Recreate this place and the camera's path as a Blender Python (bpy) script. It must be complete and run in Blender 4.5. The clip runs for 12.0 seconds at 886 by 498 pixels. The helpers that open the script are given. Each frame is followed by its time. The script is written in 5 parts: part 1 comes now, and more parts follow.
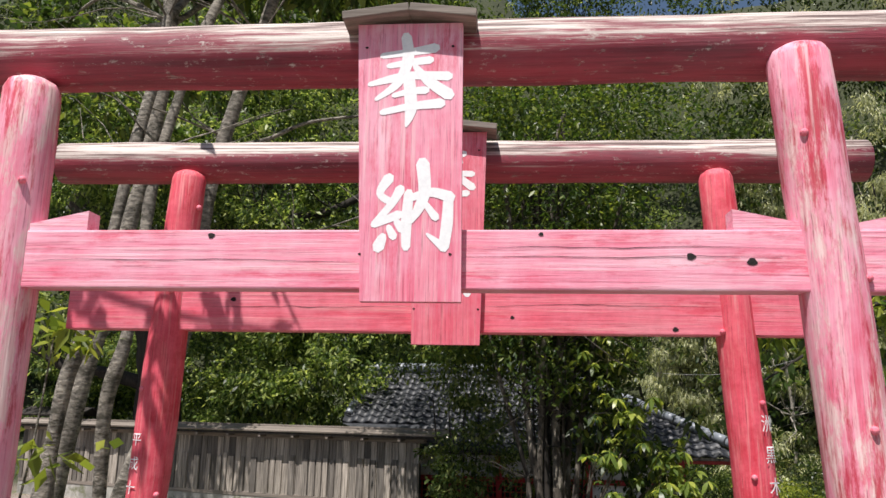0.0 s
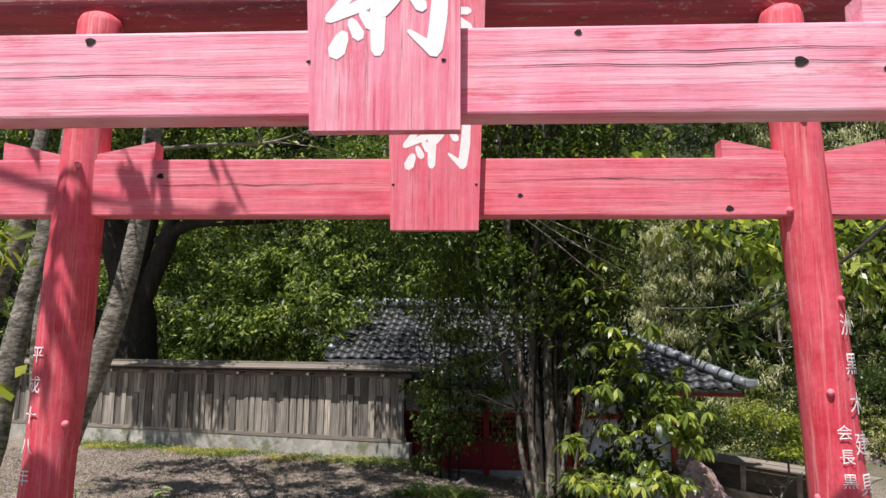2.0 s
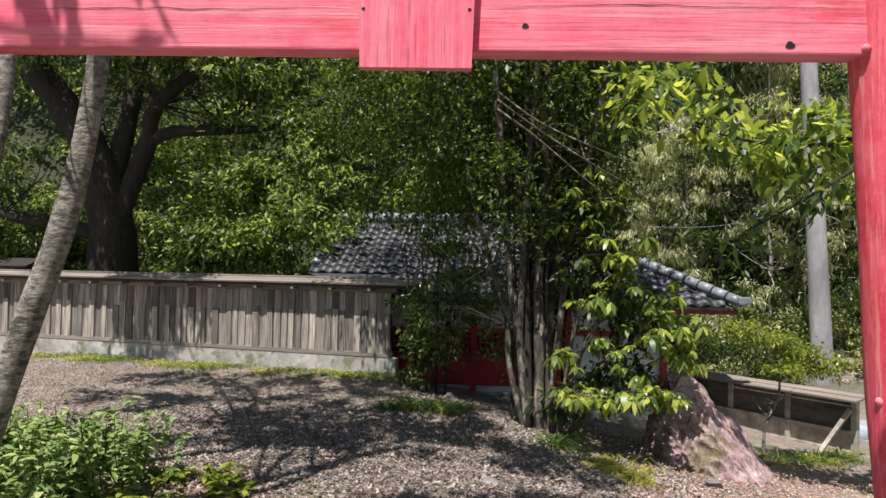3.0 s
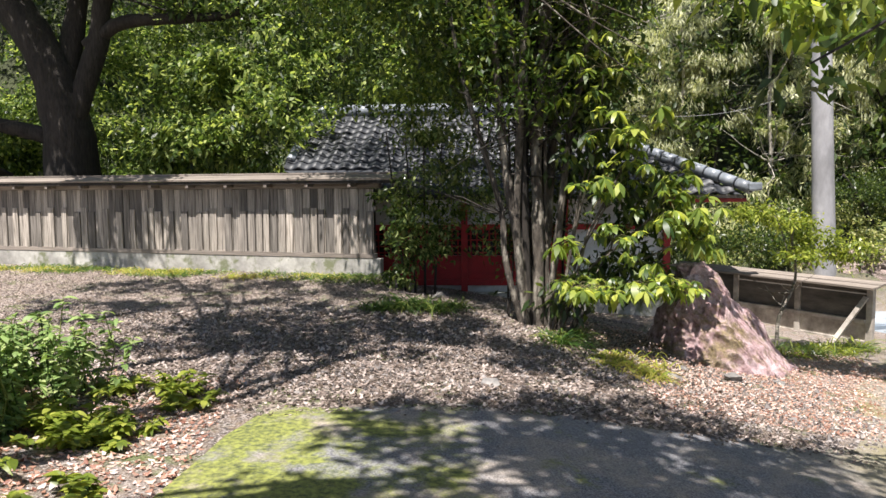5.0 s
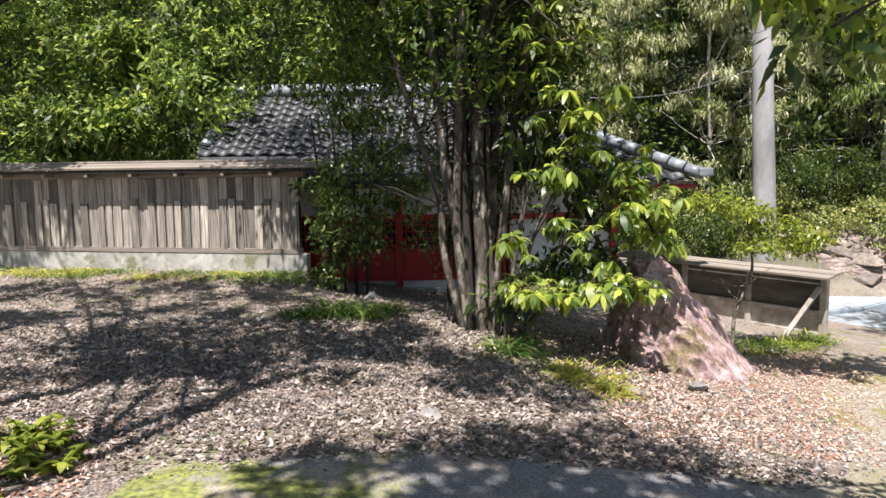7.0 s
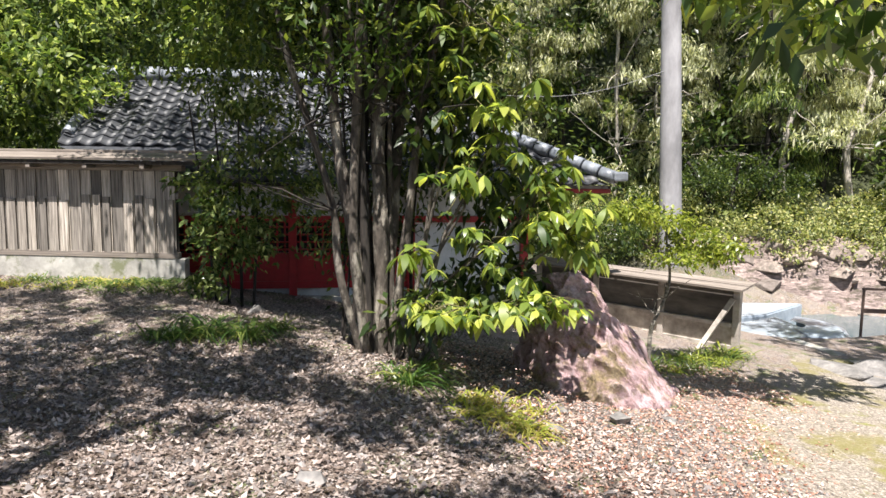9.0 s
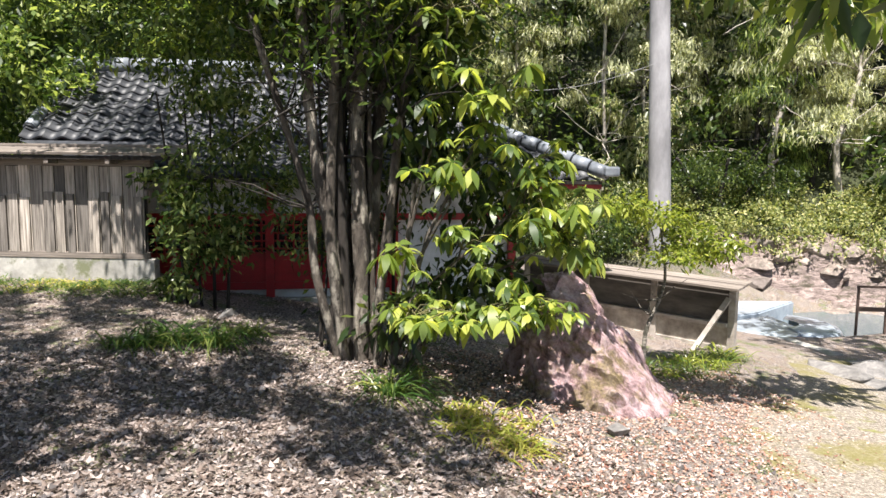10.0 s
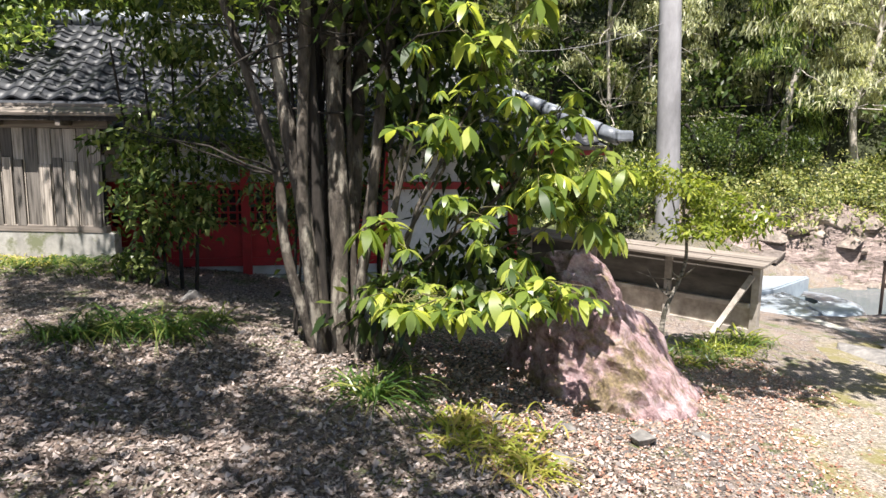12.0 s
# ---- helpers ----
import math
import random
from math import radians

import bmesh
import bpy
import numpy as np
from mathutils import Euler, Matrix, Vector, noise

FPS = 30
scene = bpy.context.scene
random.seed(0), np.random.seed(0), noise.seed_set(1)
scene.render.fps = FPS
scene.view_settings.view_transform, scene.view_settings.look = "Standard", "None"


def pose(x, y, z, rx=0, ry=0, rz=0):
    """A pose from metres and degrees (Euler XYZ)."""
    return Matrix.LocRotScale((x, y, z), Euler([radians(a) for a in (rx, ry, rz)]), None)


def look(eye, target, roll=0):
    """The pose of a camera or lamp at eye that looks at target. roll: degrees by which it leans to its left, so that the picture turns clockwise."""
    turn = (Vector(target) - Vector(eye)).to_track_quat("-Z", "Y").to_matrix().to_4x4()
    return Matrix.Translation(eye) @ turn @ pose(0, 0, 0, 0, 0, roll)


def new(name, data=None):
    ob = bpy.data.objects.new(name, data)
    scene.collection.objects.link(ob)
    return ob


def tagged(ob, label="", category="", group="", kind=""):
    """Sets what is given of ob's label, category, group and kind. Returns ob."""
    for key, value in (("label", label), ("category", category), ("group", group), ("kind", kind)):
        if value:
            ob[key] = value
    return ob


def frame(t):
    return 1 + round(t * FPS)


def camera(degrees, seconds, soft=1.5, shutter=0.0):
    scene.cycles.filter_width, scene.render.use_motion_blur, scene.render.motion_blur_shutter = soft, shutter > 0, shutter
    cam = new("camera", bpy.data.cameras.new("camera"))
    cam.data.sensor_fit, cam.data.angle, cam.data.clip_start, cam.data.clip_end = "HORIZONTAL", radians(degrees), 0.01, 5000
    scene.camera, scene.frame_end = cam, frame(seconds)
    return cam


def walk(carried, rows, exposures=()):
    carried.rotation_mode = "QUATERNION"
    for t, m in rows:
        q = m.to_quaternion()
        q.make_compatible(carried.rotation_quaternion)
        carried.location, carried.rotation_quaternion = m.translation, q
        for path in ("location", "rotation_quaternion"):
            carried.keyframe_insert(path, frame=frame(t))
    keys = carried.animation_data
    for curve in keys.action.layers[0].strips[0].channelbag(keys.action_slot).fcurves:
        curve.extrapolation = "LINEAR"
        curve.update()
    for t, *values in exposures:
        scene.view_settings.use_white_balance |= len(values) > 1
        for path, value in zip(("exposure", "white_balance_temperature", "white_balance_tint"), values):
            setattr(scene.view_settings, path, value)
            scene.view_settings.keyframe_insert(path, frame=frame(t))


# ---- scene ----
cam = camera(61.5, 12.0)
METRES, EYE, TILT, LEAN, TURN = 6.0, 2.2, 12.0, -1.0, 0.0
ROWS = [
    (0.0, 0.0, 0.0, 0.0, 0.0, 0.0, 0.0),
    (0.5, -0.0049, 0.026, -0.0004, -0.17, -0.02, 0.07),
    (1.0, -0.0086, 0.0508, -0.0077, -0.48, -0.83, 0.16),
    (1.5, -0.0075, 0.0798, -0.0248, -0.8, -2.01, 0.25),
    (2.0, -0.0026, 0.1209, -0.0474, -1.26, -4.43, 0.31),
    (2.5, 0.0012, 0.1572, -0.0643, -1.64, -7.13, 0.16),
    (3.0, 0.0023, 0.2002, -0.0883, -1.97, -10.38, -0.47),
    (5.0, 0.0048, 0.3612, -0.1783, -3.4, -17.21, 0.8),
    (5.5, 0.0061, 0.3998, -0.1943, -4.01, -18.21, 1.06),
    (6.0, 0.0068, 0.4463, -0.1998, -5.15, -18.66, 0.91),
    (6.5, 0.0124, 0.4887, -0.2023, -6.54, -18.67, 0.54),
    (7.0, 0.0248, 0.5322, -0.2035, -8.28, -18.58, 0.09),
    (9.0, 0.0659, 0.6922, -0.2314, -14.93, -18.76, -2.87),
    (9.5, 0.0759, 0.7309, -0.2386, -15.84, -18.73, -3.14),
    (10.0, 0.0878, 0.7661, -0.2544, -16.11, -18.9, -3.03),
    (10.5, 0.0995, 0.8001, -0.2651, -15.96, -19.42, -3.05),
    (11.0, 0.1122, 0.8392, -0.2765, -15.95, -20.13, -3.11),
    (11.5, 0.1229, 0.8766, -0.293, -16.11, -20.66, -3.19),
    (12.0, 0.1392, 0.9168, -0.3041, -16.34, -21.15, -3.15),
]
walk(cam, [(t, pose(0, 0, EYE, TILT, LEAN, TURN) @ pose(METRES * x, METRES * y, METRES * z, 90 + pitch, roll, yaw)) for t, x, y, z, yaw, pitch, roll in ROWS],
     exposures=[(0.0, 0.46), (1.5, 0.46), (3.0, 0.70), (5.0, 1.20), (7.0, 1.25), (9.0, 1.38), (12.0, 1.40)])

# ---- world and sun ----
SUN_ELEV, SUN_FROM = 66.0, 205.0  # degrees; bearing that the sun stands in, clockwise from +y
world = bpy.data.worlds.new("sky")
scene.world = world
world.use_nodes = True
wn = world.node_tree
sky = wn.nodes.new("ShaderNodeTexSky")
sky.sky_type, sky.sun_disc = "NISHITA", False
sky.sun_elevation, sky.sun_rotation = radians(SUN_ELEV), radians(SUN_FROM)
wn.links.new(sky.outputs[0], wn.nodes["Background"].inputs[0])
wn.nodes["Background"].inputs[1].default_value = 0.06
sun_data = bpy.data.lights.new("sun", "SUN")
sun_data.energy, sun_data.angle, sun_data.color = 5.0, radians(0.5), (1.0, 0.945, 0.90)
sun = new("sun", sun_data)
az, el = radians(SUN_FROM), radians(SUN_ELEV)
sun_pos = Vector((math.sin(az) * math.cos(el), math.cos(az) * math.cos(el), math.sin(el)))
sun.matrix_world = look(sun_pos * 60, (0, 0, 0))


# ---- materials ----
def mat(name, rough=0.7, metal=0.0):
    m = bpy.data.materials.new(name)
    m.use_nodes = True
    b = m.node_tree.nodes["Principled BSDF"]
    b.inputs["Roughness"].default_value, b.inputs["Metallic"].default_value = rough, metal
    return m, m.node_tree.nodes, m.node_tree.links, b


def ramp(nodes, links, fac, stops):
    r = nodes.new("ShaderNodeValToRGB")
    while len(r.color_ramp.elements) < len(stops):
        r.color_ramp.elements.new(0.5)
    for e, (p, c) in zip(r.color_ramp.elements, stops):
        e.position, e.color = p, (*c, 1)
    links.new(fac, r.inputs[0])
    return r.outputs[0]


def noise_tex(nodes, links, scale, detail=6, rough=0.6, stretch=(1, 1, 1), coords="Object", turn=0.0):
    tc, mp, n = nodes.new("ShaderNodeTexCoord"), nodes.new("ShaderNodeMapping"), nodes.new("ShaderNodeTexNoise")
    mp.inputs["Scale"].default_value = stretch
    mp.vector_type = "TEXTURE" if turn else "POINT"
    if turn:
        mp.inputs["Scale"].default_value = [1 / q for q in stretch]
        mp.inputs["Rotation"].default_value = (0, turn, 0)
    n.inputs["Scale"].default_value, n.inputs["Detail"].default_value, n.inputs["Roughness"].default_value = scale, detail, rough
    links.new(tc.outputs[coords], mp.inputs[0])
    links.new(mp.outputs[0], n.inputs["Vector"])
    return n.outputs["Fac"]


def blend(nodes, links, fac, a, b, how="MIX"):
    x = nodes.new("ShaderNodeMix")
    x.data_type, x.blend_type = "RGBA", how
    for k, v in ((0, fac), (6, a), (7, b)):
        if isinstance(v, (int, float)):
            x.inputs[k].default_value = v
        elif isinstance(v, tuple):
            x.inputs[k].default_value = (*v, 1)
        else:
            links.new(v, x.inputs[k])
    return x.outputs[2]


def bump(nodes, links, b, height, strength, dist=0.01):
    n = nodes.new("ShaderNodeBump")
    n.inputs["Strength"].default_value, n.inputs["Distance"].default_value = strength, dist
    links.new(height, n.inputs["Height"])
    links.new(n.outputs[0], b.inputs["Normal"])


def simple(name, c1, c2, scale, rough=0.8, stretch=(1, 1, 1), bumps=0.4, dist=0.01, c3=None, metal=0.0, vary=0.0):
    """A surface with two scales of noise between two or three colours."""
    m, n, l, b = mat(name, rough, metal)
    f1 = noise_tex(n, l, scale, 8, 0.65, stretch)
    f2 = noise_tex(n, l, scale * 0.17, 4, 0.6, stretch)
    col = ramp(n, l, f1, [(0.3, c1), (0.7, c2)])
    big = ramp(n, l, f2, [(0.35, (0.62, 0.62, 0.62)), (0.65, (1.15, 1.15, 1.15))])
    col = blend(n, l, 1.0, col, big, "MULTIPLY")
    if c3:
        f3 = noise_tex(n, l, scale * 0.35, 6, 0.7, stretch)
        col = blend(n, l, ramp(n, l, f3, [(0.52, (0, 0, 0)), (0.62, (1, 1, 1))]), col, c3)
    if vary:
        oi = n.new("ShaderNodeObjectInfo")
        lo, hi = 1 - vary * 0.75, 1 + vary * 0.35
        col = blend(n, l, 1.0, col, ramp(n, l, oi.outputs["Random"], [(0.0, (lo, lo, lo)), (1.0, (hi, hi * 0.98, hi * 0.94))]), "MULTIPLY")
    l.new(col, b.inputs["Base Color"])
    bump(n, l, b, f1, bumps, dist)
    return m


def leaf_mat(name, c1, c2, c3, gloss=0.35, through_light=0.45):
    """Leaves: colour by island, light passing through."""
    m, n, l, b = mat(name, gloss)
    g = n.new("ShaderNodeNewGeometry")
    col = ramp(n, l, g.outputs["Random Per Island"], [(0.0, c1), (0.55, c2), (1.0, c3)])
    l.new(col, b.inputs["Base Color"])
    tr, mx = n.new("ShaderNodeBsdfTranslucent"), n.new("ShaderNodeMixShader")
    bright = blend(n, l, 1.0, col, (1.45, 1.45, 0.85), "MULTIPLY")
    l.new(bright, tr.inputs[0])
    mx.inputs[0].default_value = through_light
    l.new(b.outputs[0], mx.inputs[1])
    l.new(tr.outputs[0], mx.inputs[2])
    l.new(mx.outputs[0], n["Material Output"].inputs[0])
    return m


def painted_wood(name, stretch, bleach_shade=False, depth=0.0, peel=False):
    """Sun-bleached red paint on wood: pink faded film, red remains, hair-fine grain and a few checks along it; top
    beams also carry underside shade.
    """
    m, n, l, b = mat(name, 0.62)
    fine = tuple(q if q == 1 else q * 0.45 for q in stretch)
    hair = noise_tex(n, l, 190, 5, 0.7, fine)
    grain = noise_tex(n, l, 70, 8, 0.7, fine)
    mid = noise_tex(n, l, 18, 8, 0.7, stretch)
    patch = noise_tex(n, l, 2.6, 7, 0.65)
    blot = noise_tex(n, l, 9, 9, 0.75)
    col = ramp(n, l, patch, [(0.36, (0.78, 0.13, 0.22)), (0.5, (0.84, 0.31, 0.43)), (0.64, (0.88, 0.50, 0.61))])
    strong = ramp(n, l, mid, [(0.34, (0.64, 0.03, 0.09)), (0.48, (0.84, 0.30, 0.41)), (0.62, (0.90, 0.62, 0.68))])
    col = blend(n, l, 0.42, col, strong)
    red = ramp(n, l, noise_tex(n, l, 7, 9, 0.75, tuple(q if q == 1 else q * 5 for q in stretch)), [(0.56, (0, 0, 0)), (0.66, (0.7, 0.7, 0.7))])
    col = blend(n, l, red, col, (0.68, 0.05, 0.11))
    if peel:
        flake = ramp(n, l, noise_tex(n, l, 9, 10, 0.78, (1.5, 1.5, 0.35)), [(0.50, (0, 0, 0)), (0.57, (0.85, 0.85, 0.85))])
        col = blend(n, l, flake, col, ramp(n, l, grain, [(0.4, (0.66, 0.34, 0.36)), (0.6, (0.84, 0.72, 0.66))]))
        dark = ramp(n, l, noise_tex(n, l, 6, 10, 0.78, (1.8, 1.8, 0.3)), [(0.51, (0, 0, 0)), (0.59, (0.85, 0.85, 0.85))])
        col = blend(n, l, dark, col, (0.50, 0.012, 0.04))
    if depth:
        col = blend(n, l, depth, col, ramp(n, l, blot, [(0.35, (0.56, 0.012, 0.035)), (0.65, (0.78, 0.095, 0.14))]))
    pale = ramp(n, l, grain, [(0.52, (0, 0, 0)), (0.64, (0.5, 0.5, 0.5))])
    col = blend(n, l, pale, col, (0.88, 0.62, 0.64) if not depth else (0.78, 0.36, 0.36))
    lines = ramp(n, l, hair, [(0.33, (0.50, 0.26, 0.30)), (0.43, (1, 1, 1)), (0.62, (1.08, 1.08, 1.08))])
    col = blend(n, l, 0.75, col, lines, "MULTIPLY")
    if bleach_shade:
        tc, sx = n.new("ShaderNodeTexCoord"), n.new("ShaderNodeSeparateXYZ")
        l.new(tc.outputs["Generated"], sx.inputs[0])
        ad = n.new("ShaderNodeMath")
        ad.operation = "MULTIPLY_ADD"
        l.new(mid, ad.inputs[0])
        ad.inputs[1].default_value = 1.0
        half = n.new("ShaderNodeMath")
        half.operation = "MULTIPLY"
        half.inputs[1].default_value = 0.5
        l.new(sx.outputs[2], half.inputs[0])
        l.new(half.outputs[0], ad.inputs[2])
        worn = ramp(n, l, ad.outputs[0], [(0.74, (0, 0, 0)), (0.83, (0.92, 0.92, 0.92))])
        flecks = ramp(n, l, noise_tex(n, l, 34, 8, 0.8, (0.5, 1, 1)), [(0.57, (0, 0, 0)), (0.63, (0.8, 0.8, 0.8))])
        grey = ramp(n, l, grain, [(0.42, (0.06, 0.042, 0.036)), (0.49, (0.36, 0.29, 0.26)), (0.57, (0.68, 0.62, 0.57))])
        # deep red paint, darkened further for the shade on the beam's underside
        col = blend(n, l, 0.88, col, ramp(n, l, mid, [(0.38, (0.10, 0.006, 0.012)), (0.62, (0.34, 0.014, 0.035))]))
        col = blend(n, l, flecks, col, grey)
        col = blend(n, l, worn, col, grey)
    cracks = ramp(n, l, noise_tex(n, l, 46, 4, 0.55, fine), [(0.25, (0.10, 0.03, 0.03)), (0.275, (1, 1, 1))])
    col = blend(n, l, 1.0, col, cracks, "MULTIPLY")
    l.new(col, b.inputs["Base Color"])
    bump(n, l, b, grain, 0.6, 0.005)
    return m


M_RED_X = painted_wood("faded_red_wood_lengthwise", (0.05, 1, 1))
M_RED_Z = painted_wood("faded_red_wood_upright", (1, 1, 0.05))
M_RED_LOG = painted_wood("peeling_red_log", (1, 1, 0.06), peel=True)
M_RED_X2 = painted_wood("red_wood_lengthwise", (0.05, 1, 1), depth=0.6)
M_RED_Z2 = painted_wood("red_wood_upright", (1, 1, 0.05), depth=0.5)
M_RED_LOG2 = painted_wood("peeling_red_log_deep", (1, 1, 0.06), depth=0.85, peel=True)
M_RED_BEAM = painted_wood("bleached_shaded_red_log", (0.05, 1, 1), bleach_shade=True)
M_WHITE, wl_nodes, wl_links, wl = mat("white_letter_paint", 0.6)
wl_links.new(ramp(wl_nodes, wl_links, noise_tex(wl_nodes, wl_links, 60, 6, 0.7), [(0.3, (0.80, 0.80, 0.82)), (0.6, (0.90, 0.90, 0.91))]), wl.inputs["Base Color"])
M_BLACK = simple("dark_hole_and_shade", (0.01, 0.008, 0.008), (0.02, 0.015, 0.015), 30, 0.9)
M_BOARD = simple("weathered_grey_boards", (0.07, 0.058, 0.048), (0.62, 0.56, 0.50), 14, 0.85, (3, 3, 0.12), 0.6, 0.005, vary=0.95)
M_BOARD_X = simple("weathered_grey_rails", (0.10, 0.08, 0.065), (0.36, 0.31, 0.265), 14, 0.85, (0.12, 3, 3), 0.5, 0.004)
# shelter's upper panel: the lid's shade is put into its colour
M_PANEL_SHADE = simple("shaded_weathered_panel", (0.05, 0.044, 0.037), (0.16, 0.14, 0.12), 10, 0.85, (0.3, 1, 1), 0.4, 0.004)
M_CONC = simple("old_concrete", (0.30, 0.29, 0.26), (0.50, 0.48, 0.44), 9, 0.9, c3=(0.16, 0.17, 0.10), bumps=0.3)
# shelter's other boards: sunlight is put into their paler colour
M_BOARD_LIT = simple("sunlit_plank", (0.22, 0.19, 0.16), (0.62, 0.56, 0.49), 12, 0.85, (0.4, 0.4, 0.4), 0.4, 0.004)
M_POLE = simple("pole_concrete", (0.25, 0.245, 0.25), (0.40, 0.39, 0.40), 5, 0.9, (1, 1, 0.4), bumps=0.15)
M_TILE = simple("dark_grey_roof_tile", (0.014, 0.016, 0.021), (0.058, 0.063, 0.076), 9, 0.5, bumps=0.15, vary=0.3)
M_SHRINE_RED = simple("deep_red_paint", (0.27, 0.004, 0.008), (0.38, 0.010, 0.014), 12, 0.5, bumps=0.1)
M_PLASTER = simple("white_plaster", (0.60, 0.60, 0.60), (0.74, 0.74, 0.74), 6, 0.9, bumps=0.1)


def rock_mat():
    m, n, l, b = mat("pink_brown_rock", 0.9)
    lines = noise_tex(n, l, 5, 10, 0.78, (2.2, 2.0, 0.8), turn=-0.67)
    fine, big, moss = noise_tex(n, l, 30, 8, 0.75), noise_tex(n, l, 1.8, 5, 0.6), noise_tex(n, l, 2.6, 8, 0.75)
    col = ramp(n, l, lines, [(0.36, (0.15, 0.09, 0.08)), (0.49, (0.52, 0.37, 0.36)), (0.62, (0.68, 0.57, 0.56))])
    col = blend(n, l, 1.0, col, ramp(n, l, big, [(0.35, (0.65, 0.6, 0.62)), (0.65, (1.15, 1.1, 1.15))]), "MULTIPLY")
    col = blend(n, l, ramp(n, l, moss, [(0.48, (0, 0, 0)), (0.58, (0.8, 0.8, 0.8))]), col, ramp(n, l, fine, [(0.3, (0.07, 0.055, 0.02)), (0.7, (0.30, 0.24, 0.09))]))
    col = blend(n, l, 0.5, col, ramp(n, l, fine, [(0.3, (0.35, 0.35, 0.35)), (0.7, (1.3, 1.3, 1.3))]), "MULTIPLY")
    l.new(col, b.inputs["Base Color"])
    bump(n, l, b, lines, 1.0, 0.05)
    return m


M_ROCK = rock_mat()


def road_mat():
    m, n, l, b = mat("worn_lane", 0.85)
    fine, mid = noise_tex(n, l, 70, 6, 0.7), noise_tex(n, l, 1.3, 6, 0.65)
    col = ramp(n, l, fine, [(0.38, (0.055, 0.055, 0.062)), (0.62, (0.26, 0.255, 0.265))])
    col = blend(n, l, ramp(n, l, mid, [(0.45, (0, 0, 0)), (0.62, (1, 1, 1))]), col, ramp(n, l, fine, [(0.3, (0.15, 0.125, 0.10)), (0.7, (0.42, 0.36, 0.30))]))
    tc2, sx2, mr2 = n.new("ShaderNodeTexCoord"), n.new("ShaderNodeSeparateXYZ"), n.new("ShaderNodeMapRange")
    l.new(tc2.outputs["Object"], sx2.inputs[0])
    l.new(sx2.outputs[0], mr2.inputs[0])
    mr2.inputs[1].default_value, mr2.inputs[2].default_value = 2.4, 4.6
    tan = ramp(n, l, noise_tex(n, l, 34, 8, 0.8), [(0.38, (0.06, 0.052, 0.038)), (0.5, (0.20, 0.17, 0.135)), (0.62, (0.46, 0.405, 0.35))])
    tan = blend(n, l, ramp(n, l, noise_tex(n, l, 1.1, 7, 0.7), [(0.47, (0, 0, 0)), (0.57, (0.75, 0.75, 0.75))]), tan, (0.16, 0.14, 0.035))
    col = blend(n, l, mr2.outputs[0], col, tan)
    # moss along the left margin and in patches
    tc, sx = n.new("ShaderNodeTexCoord"), n.new("ShaderNodeSeparateXYZ")
    l.new(tc.outputs["Object"], sx.inputs[0])
    mr = n.new("ShaderNodeMapRange")
    mr.inputs[1].default_value, mr.inputs[2].default_value, mr.inputs[3].default_value, mr.inputs[4].default_value = -1.3, 1.3, 0.26, -0.02
    l.new(sx.outputs[0], mr.inputs[0])
    ad = n.new("ShaderNodeMath")
    l.new(mr.outputs[0], ad.inputs[0])
    l.new(noise_tex(n, l, 2.2, 7, 0.7), ad.inputs[1])
    mossy = ramp(n, l, ad.outputs[0], [(0.56, (0, 0, 0)), (0.70, (0.9, 0.9, 0.9))])
    mosscol = ramp(n, l, noise_tex(n, l, 26, 6, 0.7), [(0.36, (0.03, 0.042, 0.008)), (0.62, (0.24, 0.26, 0.045))])
    col = blend(n, l, mossy, col, mosscol)
    l.new(col, b.inputs["Base Color"])
    bump(n, l, b, fine, 0.4, 0.008)
    return m


M_ASPHALT = road_mat()
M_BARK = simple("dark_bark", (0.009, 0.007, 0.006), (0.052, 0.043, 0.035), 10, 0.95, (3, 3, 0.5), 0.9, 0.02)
M_BARK_PALE = simple("pale_bark", (0.02, 0.017, 0.013), (0.42, 0.38, 0.32), 17, 0.9, (1, 1, 2.2), 1.0, 0.02, c3=(0.06, 0.055, 0.04))
M_BARK_GREY = simple("mottled_grey_bark", (0.018, 0.014, 0.010), (0.15, 0.125, 0.10), 13, 0.92, (1.6, 1.6, 0.6), 1.0, 0.03, c3=(0.30, 0.27, 0.22))
# dark green leaf, also used to colour foliage as shaded
M_LEAF_DARK = leaf_mat("dark_and_shaded_leaf", (0.016, 0.030, 0.009), (0.040, 0.070, 0.016), (0.14, 0.18, 0.04), 0.36)
M_LEAF_MID = leaf_mat("green_leaf", (0.022, 0.045, 0.010), (0.060, 0.105, 0.020), (0.20, 0.24, 0.045), 0.42)
M_LEAF_YEL = leaf_mat("yellow_green_leaf", (0.09, 0.13, 0.02), (0.20, 0.25, 0.035), (0.38, 0.40, 0.08), 0.35)
M_LEAF_WOOD = leaf_mat("woodland_leaf", (0.020, 0.042, 0.012), (0.11, 0.17, 0.04), (0.44, 0.50, 0.16), 0.45, 0.5)
M_LEAF_CAMELLIA = leaf_mat("glossy_camellia_leaf", (0.03, 0.055, 0.016), (0.10, 0.15, 0.04), (0.34, 0.38, 0.14), 0.25, 0.4)
M_GRASS = leaf_mat("strap_grass", (0.03, 0.07, 0.018), (0.08, 0.15, 0.035), (0.26, 0.27, 0.08), 0.35)


# ---- mesh tools ----
def part(name, bm, material, parent=None, label=""):
    """One mesh object from a bmesh, under parent if there is one."""
    me = bpy.data.meshes.new(name)
    bm.to_mesh(me)
    bm.free()
    me.materials.append(material)
    ob = new(name, me)
    ob.parent = parent
    if label:
        tagged(ob, label)
    return ob


